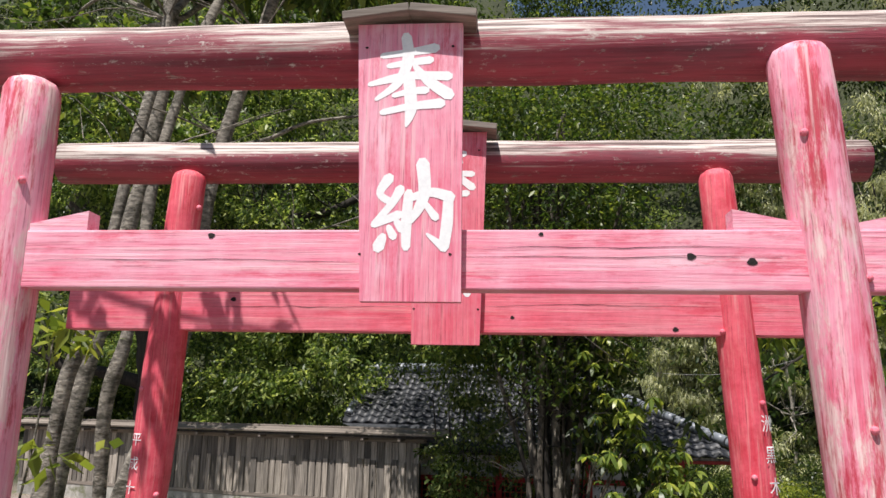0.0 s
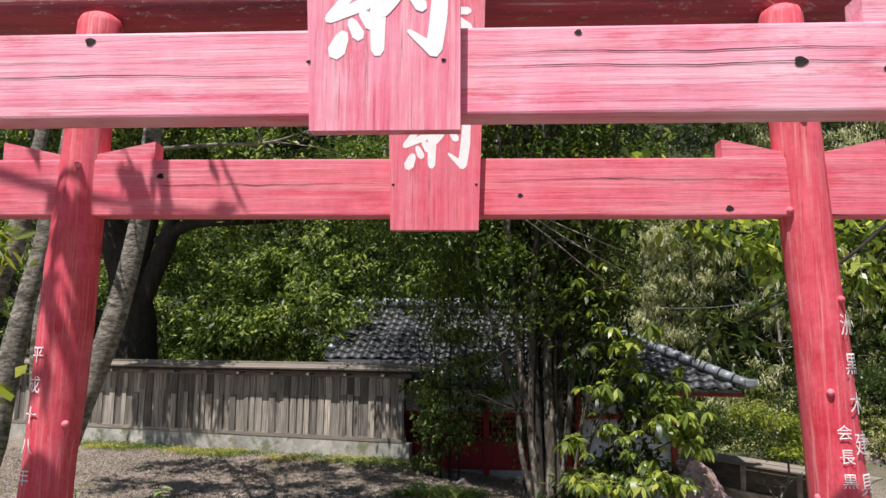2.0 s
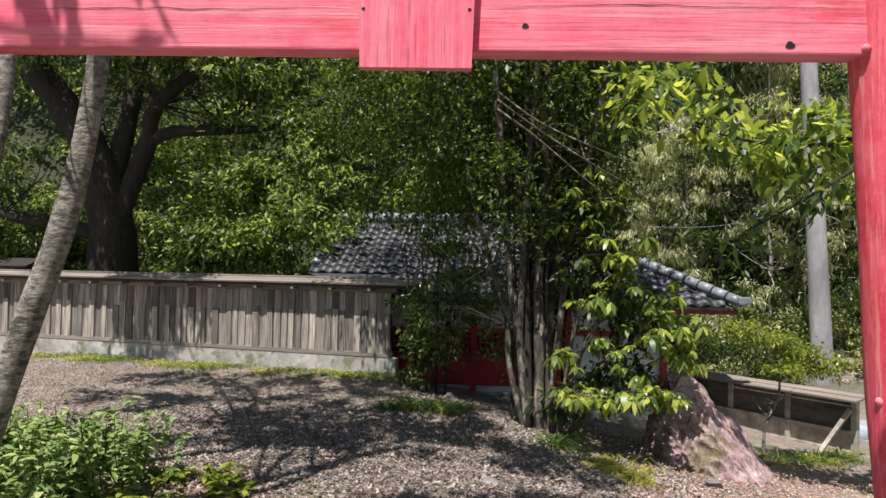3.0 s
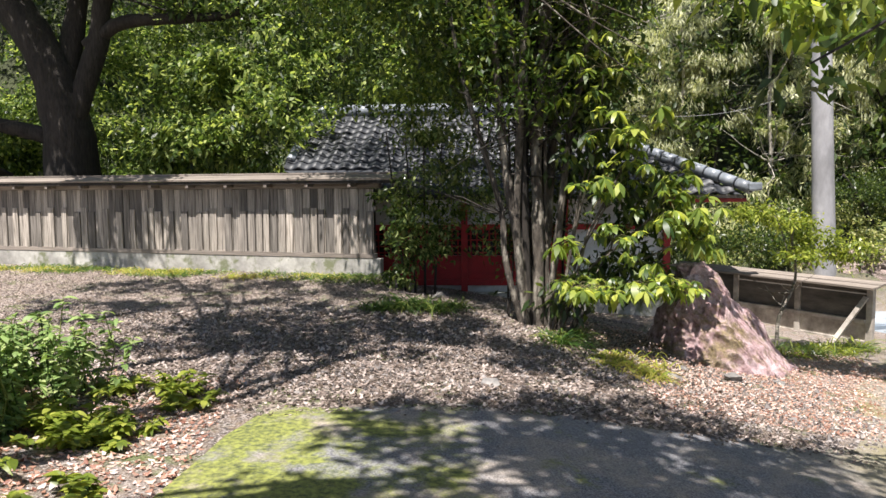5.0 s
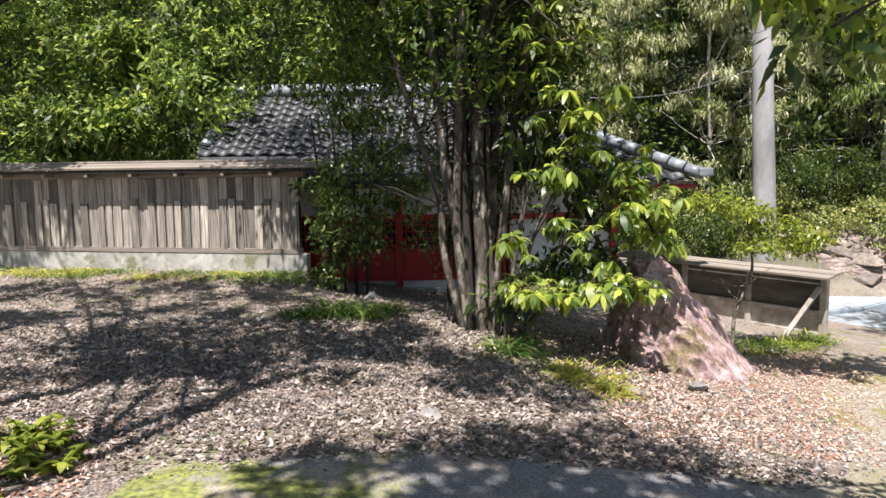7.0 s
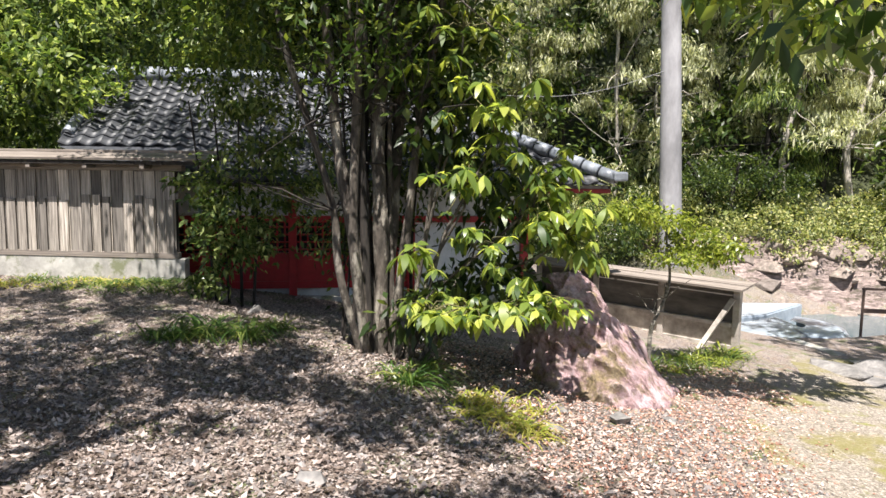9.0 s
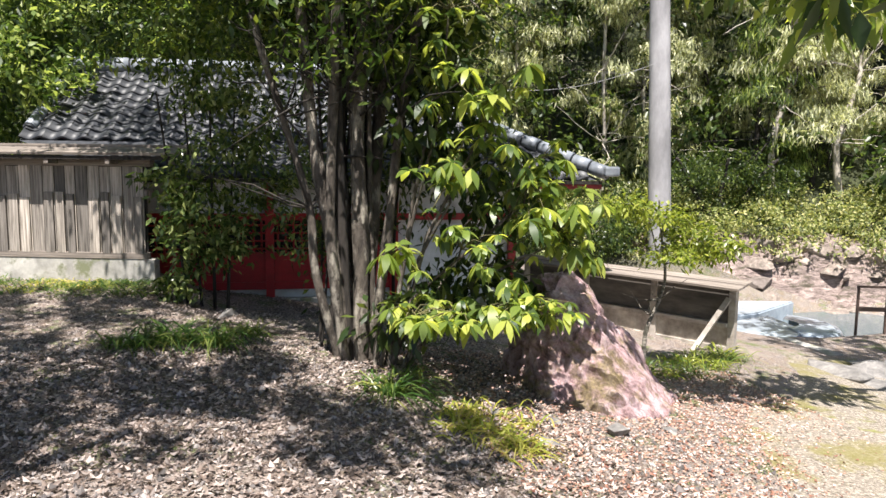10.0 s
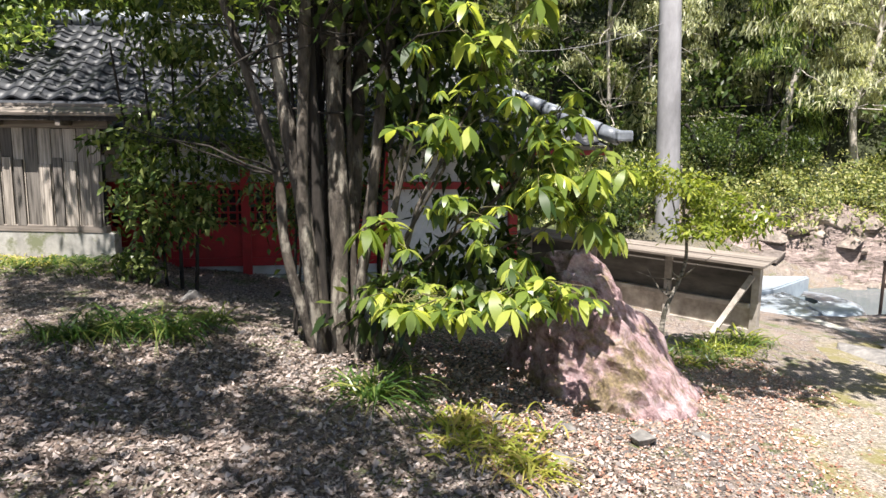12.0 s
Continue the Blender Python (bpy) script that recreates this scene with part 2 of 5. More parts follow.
def thing(name, label, category, group="", at=(0, 0, 0), rz=0.0, kind=""):
    e = new(name)
    e.matrix_basis = pose(*at, 0, 0, rz)
    return tagged(e, label, category, group, kind)


def box_bm(x0, x1, y0, y1, z0, z1, bev=0.0, bm=None):
    bm = bm or bmesh.new()
    r = bmesh.ops.create_cube(bm, size=1.0, matrix=Matrix.LocRotScale(((x0 + x1) / 2, (y0 + y1) / 2, (z0 + z1) / 2), None, (x1 - x0, y1 - y0, z1 - z0)))
    if bev:
        es = {e for v in r["verts"] for e in v.link_edges}
        bmesh.ops.bevel(bm, geom=list(es), offset=bev, segments=2, affect="EDGES", profile=0.6)
    return bm


def tube_bm(pts, radii, seg=12, wob=0.0, seed=0, bm=None, cap_round=False):
    """A tapered tube along points, with an uneven surface."""
    bm = bm or bmesh.new()
    pts = [Vector(p) for p in pts]
    if cap_round:
        d = (pts[-1] - pts[-2]).normalized()
        r = radii[-1]
        top = pts[-1]
        pts = pts[:-1] + [top - d * r * 0.55, top - d * r * 0.25, top - d * r * 0.06, top]
        radii = list(radii[:-1]) + [r, r * 0.88, r * 0.55, r * 0.12]
    rings = []
    side = Vector((1, 0, 0))
    for i, p in enumerate(pts):
        d = (pts[min(i + 1, len(pts) - 1)] - pts[max(i - 1, 0)]).normalized()
        if abs(d.dot(side)) > 0.9:
            side = Vector((0, 1, 0))
        u = (side - d * side.dot(d)).normalized()
        w = d.cross(u)
        side = u
        ring = []
        for k in range(seg):
            a = 2 * math.pi * k / seg
            q = p + (u * math.cos(a) + w * math.sin(a)) * radii[i]
            if wob:
                q += (q - p) * wob * noise.noise(Vector((q.x * 3 + seed, q.y * 3, q.z * 2.0)))
            ring.append(bm.verts.new(q))
        rings.append(ring)
    for a, b in zip(rings, rings[1:]):
        for k in range(seg):
            f = bm.faces.new((a[k], a[(k + 1) % seg], b[(k + 1) % seg], b[k]))
            f.smooth = True
    bm.faces.new(rings[-1])
    bm.faces.new(rings[0][::-1])
    bmesh.ops.recalc_face_normals(bm, faces=bm.faces[:])
    return bm


def smooth_line(pts, n=6):
    """Points along a smooth curve through pts."""
    p = [Vector(q) for q in pts]
    out = []
    for i in range(len(p) - 1):
        a, b, c, d = p[max(i - 1, 0)], p[i], p[i + 1], p[min(i + 2, len(p) - 1)]
        for k in range(n):
            t = k / n
            out.append(0.5 * ((2 * b) + (c - a) * t + (2 * a - 5 * b + 4 * c - d) * t * t + (3 * b - a - 3 * c + d) * t ** 3))
    return out + [p[-1]]


def leaf_object(name, base, along, across, length, width, material, parent, fold=0.25, droop=0.25):
    """Many leaves in one mesh: each a folded, drooping blade of four triangles."""
    n = len(base)
    up = np.cross(along, across)
    up /= np.linalg.norm(up, axis=1)[:, None] + 1e-9
    L, W = length[:, None], width[:, None]
    mid = base + along * L * 0.5
    tip = base + along * L - np.array((0, 0, 1.0)) * L * droop
    left = mid + across * W * 0.5 + up * W * fold
    right = mid - across * W * 0.5 + up * W * fold
    v = np.stack((base, left, tip, right), axis=1).reshape(-1, 3)
    idx = np.arange(n)[:, None] * 4
    tris = np.concatenate((idx + np.array((0, 2, 1)), idx + np.array((0, 3, 2))), axis=1).reshape(-1, 3)
    me = bpy.data.meshes.new(name)
    me.vertices.add(len(v))
    me.vertices.foreach_set("co", v.astype(np.float32).ravel())
    me.loops.add(len(tris) * 3)
    me.loops.foreach_set("vertex_index", tris.astype(np.int32).ravel())
    me.polygons.add(len(tris))
    me.polygons.foreach_set("loop_start", np.arange(len(tris), dtype=np.int32) * 3)
    me.update(calc_edges=True)
    me.materials.append(material)
    ob = new(name, me)
    ob.parent = parent
    return ob


def unit(a):
    return a / (np.linalg.norm(a, axis=1)[:, None] + 1e-9)


def crown(name, blobs, clumps, per, size, material, parent, seed, spread=0.3, hang=0.0, lumps=0, lump=0.34, wide=0.46):
    """Leaves in clumps, the clumps strewn mostly through the outer part of some ellipsoids, gathered round a number of sprays if lumps is given."""
    r = np.random.default_rng(seed)
    vol = np.array([b[3] * b[4] * b[5] for b in blobs]) ** 0.67
    pick = r.choice(len(blobs), clumps, p=vol / vol.sum())
    bl = np.array(blobs)[pick]
    d = unit(r.normal(size=(clumps, 3)))
    rad = r.uniform(0.45, 1.08, clumps)[:, None]
    cen = bl[:, :3] + d * rad * bl[:, 3:]
    if lumps:
        which = r.integers(0, min(lumps, clumps), clumps)
        cen, d = cen[which] + r.normal(size=(clumps, 3)) * lump * np.array((1, 1, 0.55)), d[which]
    out = unit(d + np.array((0, 0, 0.2)))
    base = np.repeat(cen, per, axis=0) + r.normal(size=(clumps * per, 3)) * spread * np.array((1, 1, 0.6))
    along = unit(np.repeat(out, per, axis=0) * 0.6 + r.normal(size=(clumps * per, 3)) * 0.8 - np.array((0, 0, hang)))
    across = unit(np.cross(along, r.normal(size=along.shape) * 0.5 + np.array((0, 0, 1.0))))
    ln = size * r.uniform(0.6, 1.35, clumps * per)
    return leaf_object(name, base, along, across, ln, ln * wide * r.uniform(0.82, 1.2, clumps * per), material, parent)


# ---- ground ----
def smooth(a, b, x):
    t = min(max((x - a) / (b - a), 0), 1)
    return t * t * (3 - 2 * t)


def gz(x, y):
    """Height of the ground."""
    z = -0.95 * smooth(-0.6, 7.0, x) - 0.5 * smooth(6.0, 11.0, x)
    z += 0.62 * (1 - smooth(0.2, 3.2, y))
    z += 0.10 * smooth(-1.4, -2.4, x) * (1 - smooth(8, 10, y))
    z -= 0.28 * smooth(12.8, 14.8, y) * smooth(-0.6, 0.5, x) * (1 - smooth(3, 6, x))
    d = (x - 10.5) * 0.45 + (y - 20.0) * 0.9
    stream = smooth(8.5, 10.5, x) * smooth(15.2, 17.0, y)
    z -= 0.8 * stream * (1 - smooth(0.2, 1.6, d))
    z += 1.25 * smooth(0.2, 2.6, d) * smooth(8.5, 10.5, x)
    z += 32.0 * smooth(2.2, 34, d) * smooth(3, 9, x)
    z += 42.0 * smooth(27, 64, y) * (1 - smooth(3, 9, x)) + 6.0 * smooth(-16, -40, x)
    return z


def road_edge(x):
    """Far edge of the lane."""
    e = 7.82 + 0.06 * math.sin(x * 2.3) + 3.5 * smooth(3.2, 6.0, x) + 2.6 * smooth(6.0, 9.0, x)
    return e - 2.6 * smooth(-0.7, -1.5, x) ** 2


def grid_bm(xs, ys, rough=0.0):
    bm = bmesh.new()

    def height(x, y):
        z = gz(x, y) + rough * noise.noise(Vector((x * 1.7, y * 1.7, 0))) + rough * 0.5 * noise.noise(Vector((x * 6, y * 6, 3)))
        if -1.5 < x < 16 and 3.5 < y < road_edge(x):
            z -= 0.07 * smooth(0.12, 0.55, road_edge(x) - y)
        return z

    rows = [[bm.verts.new((x, y, height(x, y))) for x in xs] for y in ys]
    for a, b in zip(rows, rows[1:]):
        for k in range(len(xs) - 1):
            bm.faces.new((a[k], a[k + 1], b[k + 1], b[k])).smooth = True
    return bm


def axis(lo, hi, near_lo, near_hi, fine, coarse):
    out, v = [], lo
    while v < hi:
        out.append(v)
        v += fine if near_lo <= v < near_hi else coarse
    return out + [hi]



def soil_mat():
    m, n, l, b = mat("leaf_litter_soil", 0.95)
    fine, mid, big = noise_tex(n, l, 55, 8, 0.75), noise_tex(n, l, 9, 7, 0.7), noise_tex(n, l, 0.9, 5, 0.6)
    col = ramp(n, l, fine, [(0.40, (0.028, 0.022, 0.019)), (0.5, (0.20, 0.165, 0.148)), (0.60, (0.60, 0.53, 0.49))])
    col = blend(n, l, ramp(n, l, mid, [(0.45, (0, 0, 0)), (0.6, (0.7, 0.7, 0.7))]), col, (0.24, 0.17, 0.11))
    col = blend(n, l, ramp(n, l, big, [(0.52, (0, 0, 0)), (0.66, (0.6, 0.6, 0.6))]), col, (0.36, 0.30, 0.26))
    # grass and moss by the fence and on the slopes
    g = ramp(n, l, noise_tex(n, l, 1.7, 7, 0.75), [(0.53, (0, 0, 0)), (0.62, (0.8, 0.8, 0.8))])
    col = blend(n, l, g, col, ramp(n, l, fine, [(0.3, (0.05, 0.08, 0.015)), (0.7, (0.17, 0.22, 0.05))]))
    tc, sx = n.new("ShaderNodeTexCoord"), n.new("ShaderNodeSeparateXYZ")
    l.new(tc.outputs["Object"], sx.inputs[0])
    mr = n.new("ShaderNodeMapRange")
    mr.inputs[1].default_value, mr.inputs[2].default_value = 18.5, 22.0
    l.new(sx.outputs[1], mr.inputs[0])
    col = blend(n, l, mr.outputs[0], col, ramp(n, l, mid, [(0.35, (0.015, 0.02, 0.008)), (0.65, (0.06, 0.07, 0.025))]))
    l.new(col, b.inputs["Base Color"])
    bump(n, l, b, fine, 0.9, 0.03)
    return m


M_SOIL = soil_mat()
ground = part("ground", grid_bm(axis(-300, 300, -9, 14, 0.12, 4), axis(-60, 300, -1, 18, 0.12, 4), 0.018), M_SOIL)
tagged(ground, "leaf-strewn bare earth sloping towards the stream", "ground", kind="structure")


bm = bmesh.new()
strips = []
for i in range(176):
    x = -1.5 + i * 0.1
    far = road_edge(x) + 0.22 * noise.noise(Vector((x * 1.6, 0, 0))) + 0.06 * noise.noise(Vector((x * 7, 0, 4)))
    strips.append([bm.verts.new((x, 3.5 + (far - 3.5) * k / 60, gz(x, 3.5 + (far - 3.5) * k / 60) + 0.022 * min(1, (60 - k) / 4) - 0.012 + 0.005 * noise.noise(Vector((x * 2, k * 0.3, 5))))) for k in range(61)])
for a, b in zip(strips, strips[1:]):
    for k in range(60):
        bm.faces.new((a[k], b[k], b[k + 1], a[k + 1])).smooth = True
road = tagged(part("road", bm, M_ASPHALT), "worn grey lane with moss along its margin in dappled shade", "road", kind="structure")


# ---- gates ----
CHAR_TOP = [([(686, 104), (735, 98), (779, 91)], [9, 11, 15]), ([(697, 123), (735, 117), (770, 113)], [8, 11, 12]),
            ([(663, 156), (700, 147), (735, 141), (802, 143)], [7, 12, 12, 14]), ([(728, 70), (731, 112), (712, 155), (675, 183)], [15, 17, 13, 6]),
            ([(744, 125), (768, 152), (802, 176)], [8, 15, 18]), ([(706, 177), (735, 170), (762, 168)], [7, 10, 12]),
            ([(686, 207), (735, 197), (788, 192)], [9, 11, 15]), ([(733, 150), (736, 200), (728, 232)], [17, 18, 4])]
CHAR_LOW = [([(698, 324), (683, 350), (705, 366)], [16, 10, 11]), ([(718, 343), (703, 368), (673, 402)], [14, 11, 9]),
            ([(673, 403), (715, 386)], [9, 13]), ([(688, 424), (681, 440)], [12, 17]), ([(699, 408), (706, 422)], [9, 12]), ([(712, 398), (721, 410)], [9, 13]),
            ([(733, 350), (729, 395), (728, 440)], [13, 15, 12]), ([(730, 360), (770, 348), (803, 356)], [9, 13, 16]),
            ([(801, 353), (798, 400), (792, 440)], [13, 16, 15]), ([(792, 441), (764, 419)], [13, 4]),
            ([(757, 299), (760, 345), (750, 375), (735, 398)], [19, 17, 14, 8]), ([(757, 362), (778, 390)], [7, 12])]


def brush(bm, line, widths):
    """A brush stroke: a flat ribbon with rounded ends, in the plane of a board."""
    p = [Vector(q) for q in line]
    n = 6
    fine = smooth_line(p, n)
    ws = [widths[min(i // n, len(widths) - 1)] * (1 - (i % n) / n) + widths[min(i // n + 1, len(widths) - 1)] * (i % n) / n for i in range(len(fine))]
    d0, d1 = (fine[0] - fine[1]).normalized(), (fine[-1] - fine[-2]).normalized()
    fine = [fine[0] + d0 * ws[0] * 0.45] + fine + [fine[-1] + d1 * ws[-1] * 0.45]
    ws = [ws[0] * 0.45] + ws + [ws[-1] * 0.45]
    lift = 0.00004 * len(bm.verts) / 14
    rows = []
    for i, q in enumerate(fine):
        d = fine[min(i + 1, len(fine) - 1)] - fine[max(i - 1, 0)]
        s = Vector((d.z, 0, -d.x)).normalized() * ws[i] * 0.5
        rows.append((bm.verts.new(q + s - Vector((0, lift, 0))), bm.verts.new(q - s - Vector((0, lift, 0)))))
    for a, b in zip(rows, rows[1:]):
        bm.faces.new((a[0], b[0], b[1], a[1]))


def disc_bm(x, y, z, r):
    bm = bmesh.new()
    bm.faces.new([bm.verts.new((x + r * math.cos(a) * (1.25 + 0.3 * math.sin(3 * a + x * 9)), y, z + r * math.sin(a))) for a in (k * math.pi / 7 for k in range(14))])
    return bm


def ribbon_bm(x0, x1, y, z, w, seed):
    bm = bmesh.new()
    rows = []
    for k in range(41):
        x = x0 + (x1 - x0) * k / 40
        zz = z + 0.012 * noise.noise(Vector((x * 2.5 + seed, 0, seed))) + 0.004 * noise.noise(Vector((x * 14, seed, 0)))
        ww = w * (0.25 + 0.75 * abs(math.sin(math.pi * k / 40))) * (0.6 + 0.5 * noise.noise(Vector((x * 9, 1, seed))))
        rows.append((bm.verts.new((x, y, zz - ww / 2)), bm.verts.new((x, y, zz + ww / 2))))
    for a, b in zip(rows, rows[1:]):
        bm.faces.new((a[0], b[0], b[1], a[1]))
    return bm

def gate(name, label, spec):
    g = thing(name, label, "torii gate", "torii gates on the approach", (spec["x"], spec["y"], 0), spec["yaw"])
    zt = spec["pillar_top"]
    for k, (sx, lean) in enumerate(((-spec["half_l"], spec["lean_l"]), (spec["half"], -spec["lean_r"]))):
        zt = spec["pillar_top"] - (spec["left_drop"] if k == 0 else 0)
        foot = gz(spec["x"] + sx, spec["y"]) - 0.15
        pts = [(sx + lean * (z - zt), 0.0, z) for z in np.linspace(foot, zt, 16)]
        rad = [spec["rad"] * (1.12 - 0.14 * i / 15) for i in range(16)]
        part("pillar", tube_bm(pts, rad, 20, 0.16, 3.7 * k + spec["seed"], cap_round=True), spec["log"], g, "round log pillar in peeling faded red paint")
        for q in range(5):
            z = 1.5 + 0.37 * q + 0.11 * math.sin(7 * q + 3 * k + spec["seed"])
            a = -1.2 + 2.4 * ((q * 0.37 + k * 0.5 + spec["seed"] * 0.3) % 1.0)
            rr = spec["rad"] * 1.06
            bm = bmesh.new()
            bmesh.ops.create_icosphere(bm, subdivisions=2, radius=0.013)
            bmesh.ops.transform(bm, matrix=pose(sx + lean * (z - zt) + rr * math.sin(a), -rr * math.cos(a), z), verts=bm.verts[:])
            part("knot", bm, M_RED_Z2, g, "cut knot on the pillar")
    x0, x1, z, r = spec["beam"]
    pts = [(x, 0.075, z) for x in np.linspace(x0, x1, 24)]
    part("top_beam", tube_bm(pts, [r * (1 + 0.012 * math.sin(i)) for i in range(24)], 20, 0.06, 9 + spec["seed"]), M_RED_BEAM, g, "round log top beam, bleached above and coloured shade-dark below")
    x0, x1, z0, z1 = spec["tie"]
    part("tie_beam", box_bm(x0, x1, -0.05, 0.03, z0, z1, 0.006), spec["lengthwise"], g, "squared tie beam in sun-bleached pink-red paint")
    for s in (-1, 1):
        px = (spec["half"] if s > 0 else -spec["half_l"]) + (s * (spec["lean_l"] if s < 0 else spec["lean_r"]) * (zt - z1))
        for o in (-1, 1):
            a, b = px + o * spec["rad"] * 0.8, px + o * (spec["rad"] + 0.19)
            bm = bmesh.new()
            lo = [bm.verts.new((x, y, zz)) for x, y, zz in ((a, -0.045, z1), (b, -0.045, z1), (b, 0.025, z1), (a, 0.025, z1))]
            hi = [bm.verts.new((x, y, zz)) for x, y, zz in ((a, -0.045, z1 + 0.02), (b, -0.045, z1 + 0.065), (b, 0.025, z1 + 0.065), (a, 0.025, z1 + 0.02))]
            bm.faces.new(hi)
            bm.faces.new(lo[::-1])
            for q in range(4):
                bm.faces.new((lo[q], lo[(q + 1) % 4], hi[(q + 1) % 4], hi[q]))
            part("wedge", bm, spec["lengthwise"], g)
    # plaque
    c, wt, wb, pz0, pz1 = spec["plaque"]
    bm = bmesh.new()
    sh = spec["plaque_shift"]
    f = [bm.verts.new(p) for p in ((c + sh - wb, -0.085, pz0), (c + sh + wb, -0.085, pz0), (c + wt, -0.10, pz1), (c - wt, -0.10, pz1))]
    k = [bm.verts.new((v.co.x, v.co.y + 0.034, v.co.z)) for v in f]
    bm.faces.new(f)
    bm.faces.new(k[::-1])
    for q in range(4):
        bm.faces.new((f[(q + 1) % 4], f[q], k[q], k[(q + 1) % 4]))
    pl = part("plaque", bm, spec["upright"], g, "upright name board in faded red paint with white lettering")
    for s in (-1, 1):
        bm = box_bm(min(0, s * (wt + 0.045)), max(0, s * (wt + 0.045)), -0.15, 0.0, 0.0, 0.028, 0.003)
        bmesh.ops.transform(bm, matrix=pose(c, 0, pz1 + 0.022, 0, s * 7, 0), verts=bm.verts[:])
        part("plaque_roof", bm, M_BOARD_X, pl, "weathered little roof board")
    # lettering: two brushed characters, in plaque units (across, down from the top)
    k = (pz1 - pz0) / 485.0
    for strokes in (CHAR_TOP, CHAR_LOW):
        bm = bmesh.new()
        for line, widths in strokes:
            brush(bm, [(c + (px - 735) * k * spec["char"][0] + spec["plaque_shift"] * (py - 45) / 485.0, -0.1006 + 0.015 * (py - 45) / 485.0, pz1 - (py - 45) * k * (0.5 + 0.5 * spec["char"][0] / 0.97) - spec["char"][1] * 0.3) for px, py in line], [w * k * 1.25 * spec["char"][0] for w in widths])
        part("character", bm, M_WHITE, pl, "white brushed character")
    for sx in (-0.14, 0.14):
        for dz in (0.09, 0.84):
            part("nail_hole", disc_bm(c + sx, -0.1015 + 0.0155 * dz, pz1 - dz * (pz1 - pz0), 0.004), M_BLACK, pl)
    for kx, kz, kr in spec["knots"]:
        part("knot", disc_bm(kx, -0.0515, kz, kr), M_BLACK, g, "dark knot in the wood")
    for cx0, cx1, cz in spec["cracks"]:
        part("crack", ribbon_bm(cx0, cx1, -0.0515, cz, 0.0035, spec["seed"]), M_BLACK, g, "long dark drying crack")
    return g


GATE_1 = dict(upright=M_RED_Z, log=M_RED_LOG, lengthwise=M_RED_X, x=-0.13, y=2.33, yaw=-4.3, half=1.26, half_l=1.326, rad=0.095, lean_l=0.0, lean_r=0.06, pillar_top=3.37, left_drop=0.07, char=(0.97, 0.0), seed=1.0,
              beam=(-1.9, 1.95, 3.405, 0.113), tie=(-1.62, 1.66, 2.555, 2.745), plaque_shift=0.02, plaque=(0.01, 0.172, 0.155, 2.512, 3.425),
              knots=((0.88, 2.66, 0.011), (1.06, 2.645, 0.012), (-0.62, 2.725, 0.009), (0.43, 2.73, 0.006)), cracks=((-1.2, -0.15, 2.645), (0.2, 1.15, 2.66), (0.25, 1.1, 2.69)))
GATE_2 = dict(upright=M_RED_Z2, log=M_RED_LOG2, lengthwise=M_RED_X2, x=0.0, y=3.32, yaw=-3.6, half=1.22, half_l=1.225, rad=0.083, lean_l=0.045, lean_r=0.065, pillar_top=3.28, left_drop=0.0, char=(0.82, 0.06), seed=5.0,
              beam=(-1.9, 1.92, 3.345, 0.10), tie=(-1.72, 1.62, 2.52, 2.72), plaque_shift=0.0, plaque=(0.01, 0.175, 0.148, 2.465, 3.43),
              knots=((1.0, 2.545, 0.01), (-0.95, 2.66, 0.01), (0.3, 2.59, 0.007)), cracks=((-1.05, -0.2, 2.63), (0.2, 1.1, 2.645)))
gate("torii_gate", "wooden torii gate in sun-bleached red paint", GATE_1)
gate("torii_gate", "smaller wooden torii gate in red paint further along", GATE_2)

# ---- fence ----
FENCE_A, FENCE_B = Vector((-0.42, 15.16, 0)), Vector((-10.2, 18.78, 0))
fence_yaw = math.degrees(math.atan2(FENCE_B.y - FENCE_A.y, FENCE_B.x - FENCE_A.x)) - 180
fence_len = (FENCE_B - FENCE_A).length
fence = thing("board_fence", "weathered grey board fence with a plank roof on a concrete footing", "fence", at=tuple(FENCE_A), rz=fence_yaw)
part("footing", box_bm(-fence_len, 0.1, -0.06, 0.10, -0.25, 0.30, 0.01), M_CONC, fence, "stained concrete footing")
part("lower_rail", box_bm(-fence_len, 0.02, -0.07, 0.03, 0.30, 0.38, 0.006), M_BOARD_X, fence)
part("middle_rail", box_bm(-fence_len, 0.02, -0.03, 0.05, 1.12, 1.2, 0.006), M_BOARD_X, fence)
i, x = 0, -0.02
rnd = random.Random(4)
while x > -fence_len:
    w = rnd.uniform(0.125, 0.165)
    part("board", box_bm(x - w, x, -0.045, -0.027, 0.37, 1.50 + rnd.uniform(-0.01, 0.01), 0.003), M_BOARD, fence)
    if i % 2 == 0 or rnd.random() < 0.25:
        part("cover_board", box_bm(x - w + 0.012, x - 0.012, -0.072, -0.048, 0.37, 1.14 + rnd.uniform(-0.07, 0.03), 0.003), M_BOARD, fence)
    x -= w + rnd.uniform(0.003, 0.014)
    i += 1
# near-black sheet closes the gaps and stands for the shade in them
part("backing", box_bm(-fence_len, 0.0, 0.0, 0.015, 0.37, 1.5), M_BARK, fence, "near-black sheet for the shade between the boards")
bm = box_bm(-fence_len - 0.1, 0.62, 0.0, 0.36, 0.0, 0.035, 0.004)
bmesh.ops.transform(bm, matrix=pose(0, -0.33, 1.64, 13, 0, 0), verts=bm.verts[:])
part("roof_plank", bm, M_BOARD_X, fence, "bleached sloping roof plank")
bm = box_bm(-fence_len - 0.1, 0.60, -0.36, 0.0, 0.0, 0.03, 0.004)
bmesh.ops.transform(bm, matrix=pose(0, 0.36, 1.64, -13, 0, 0), verts=bm.verts[:])
part("roof_plank", bm, M_BOARD_X, fence)
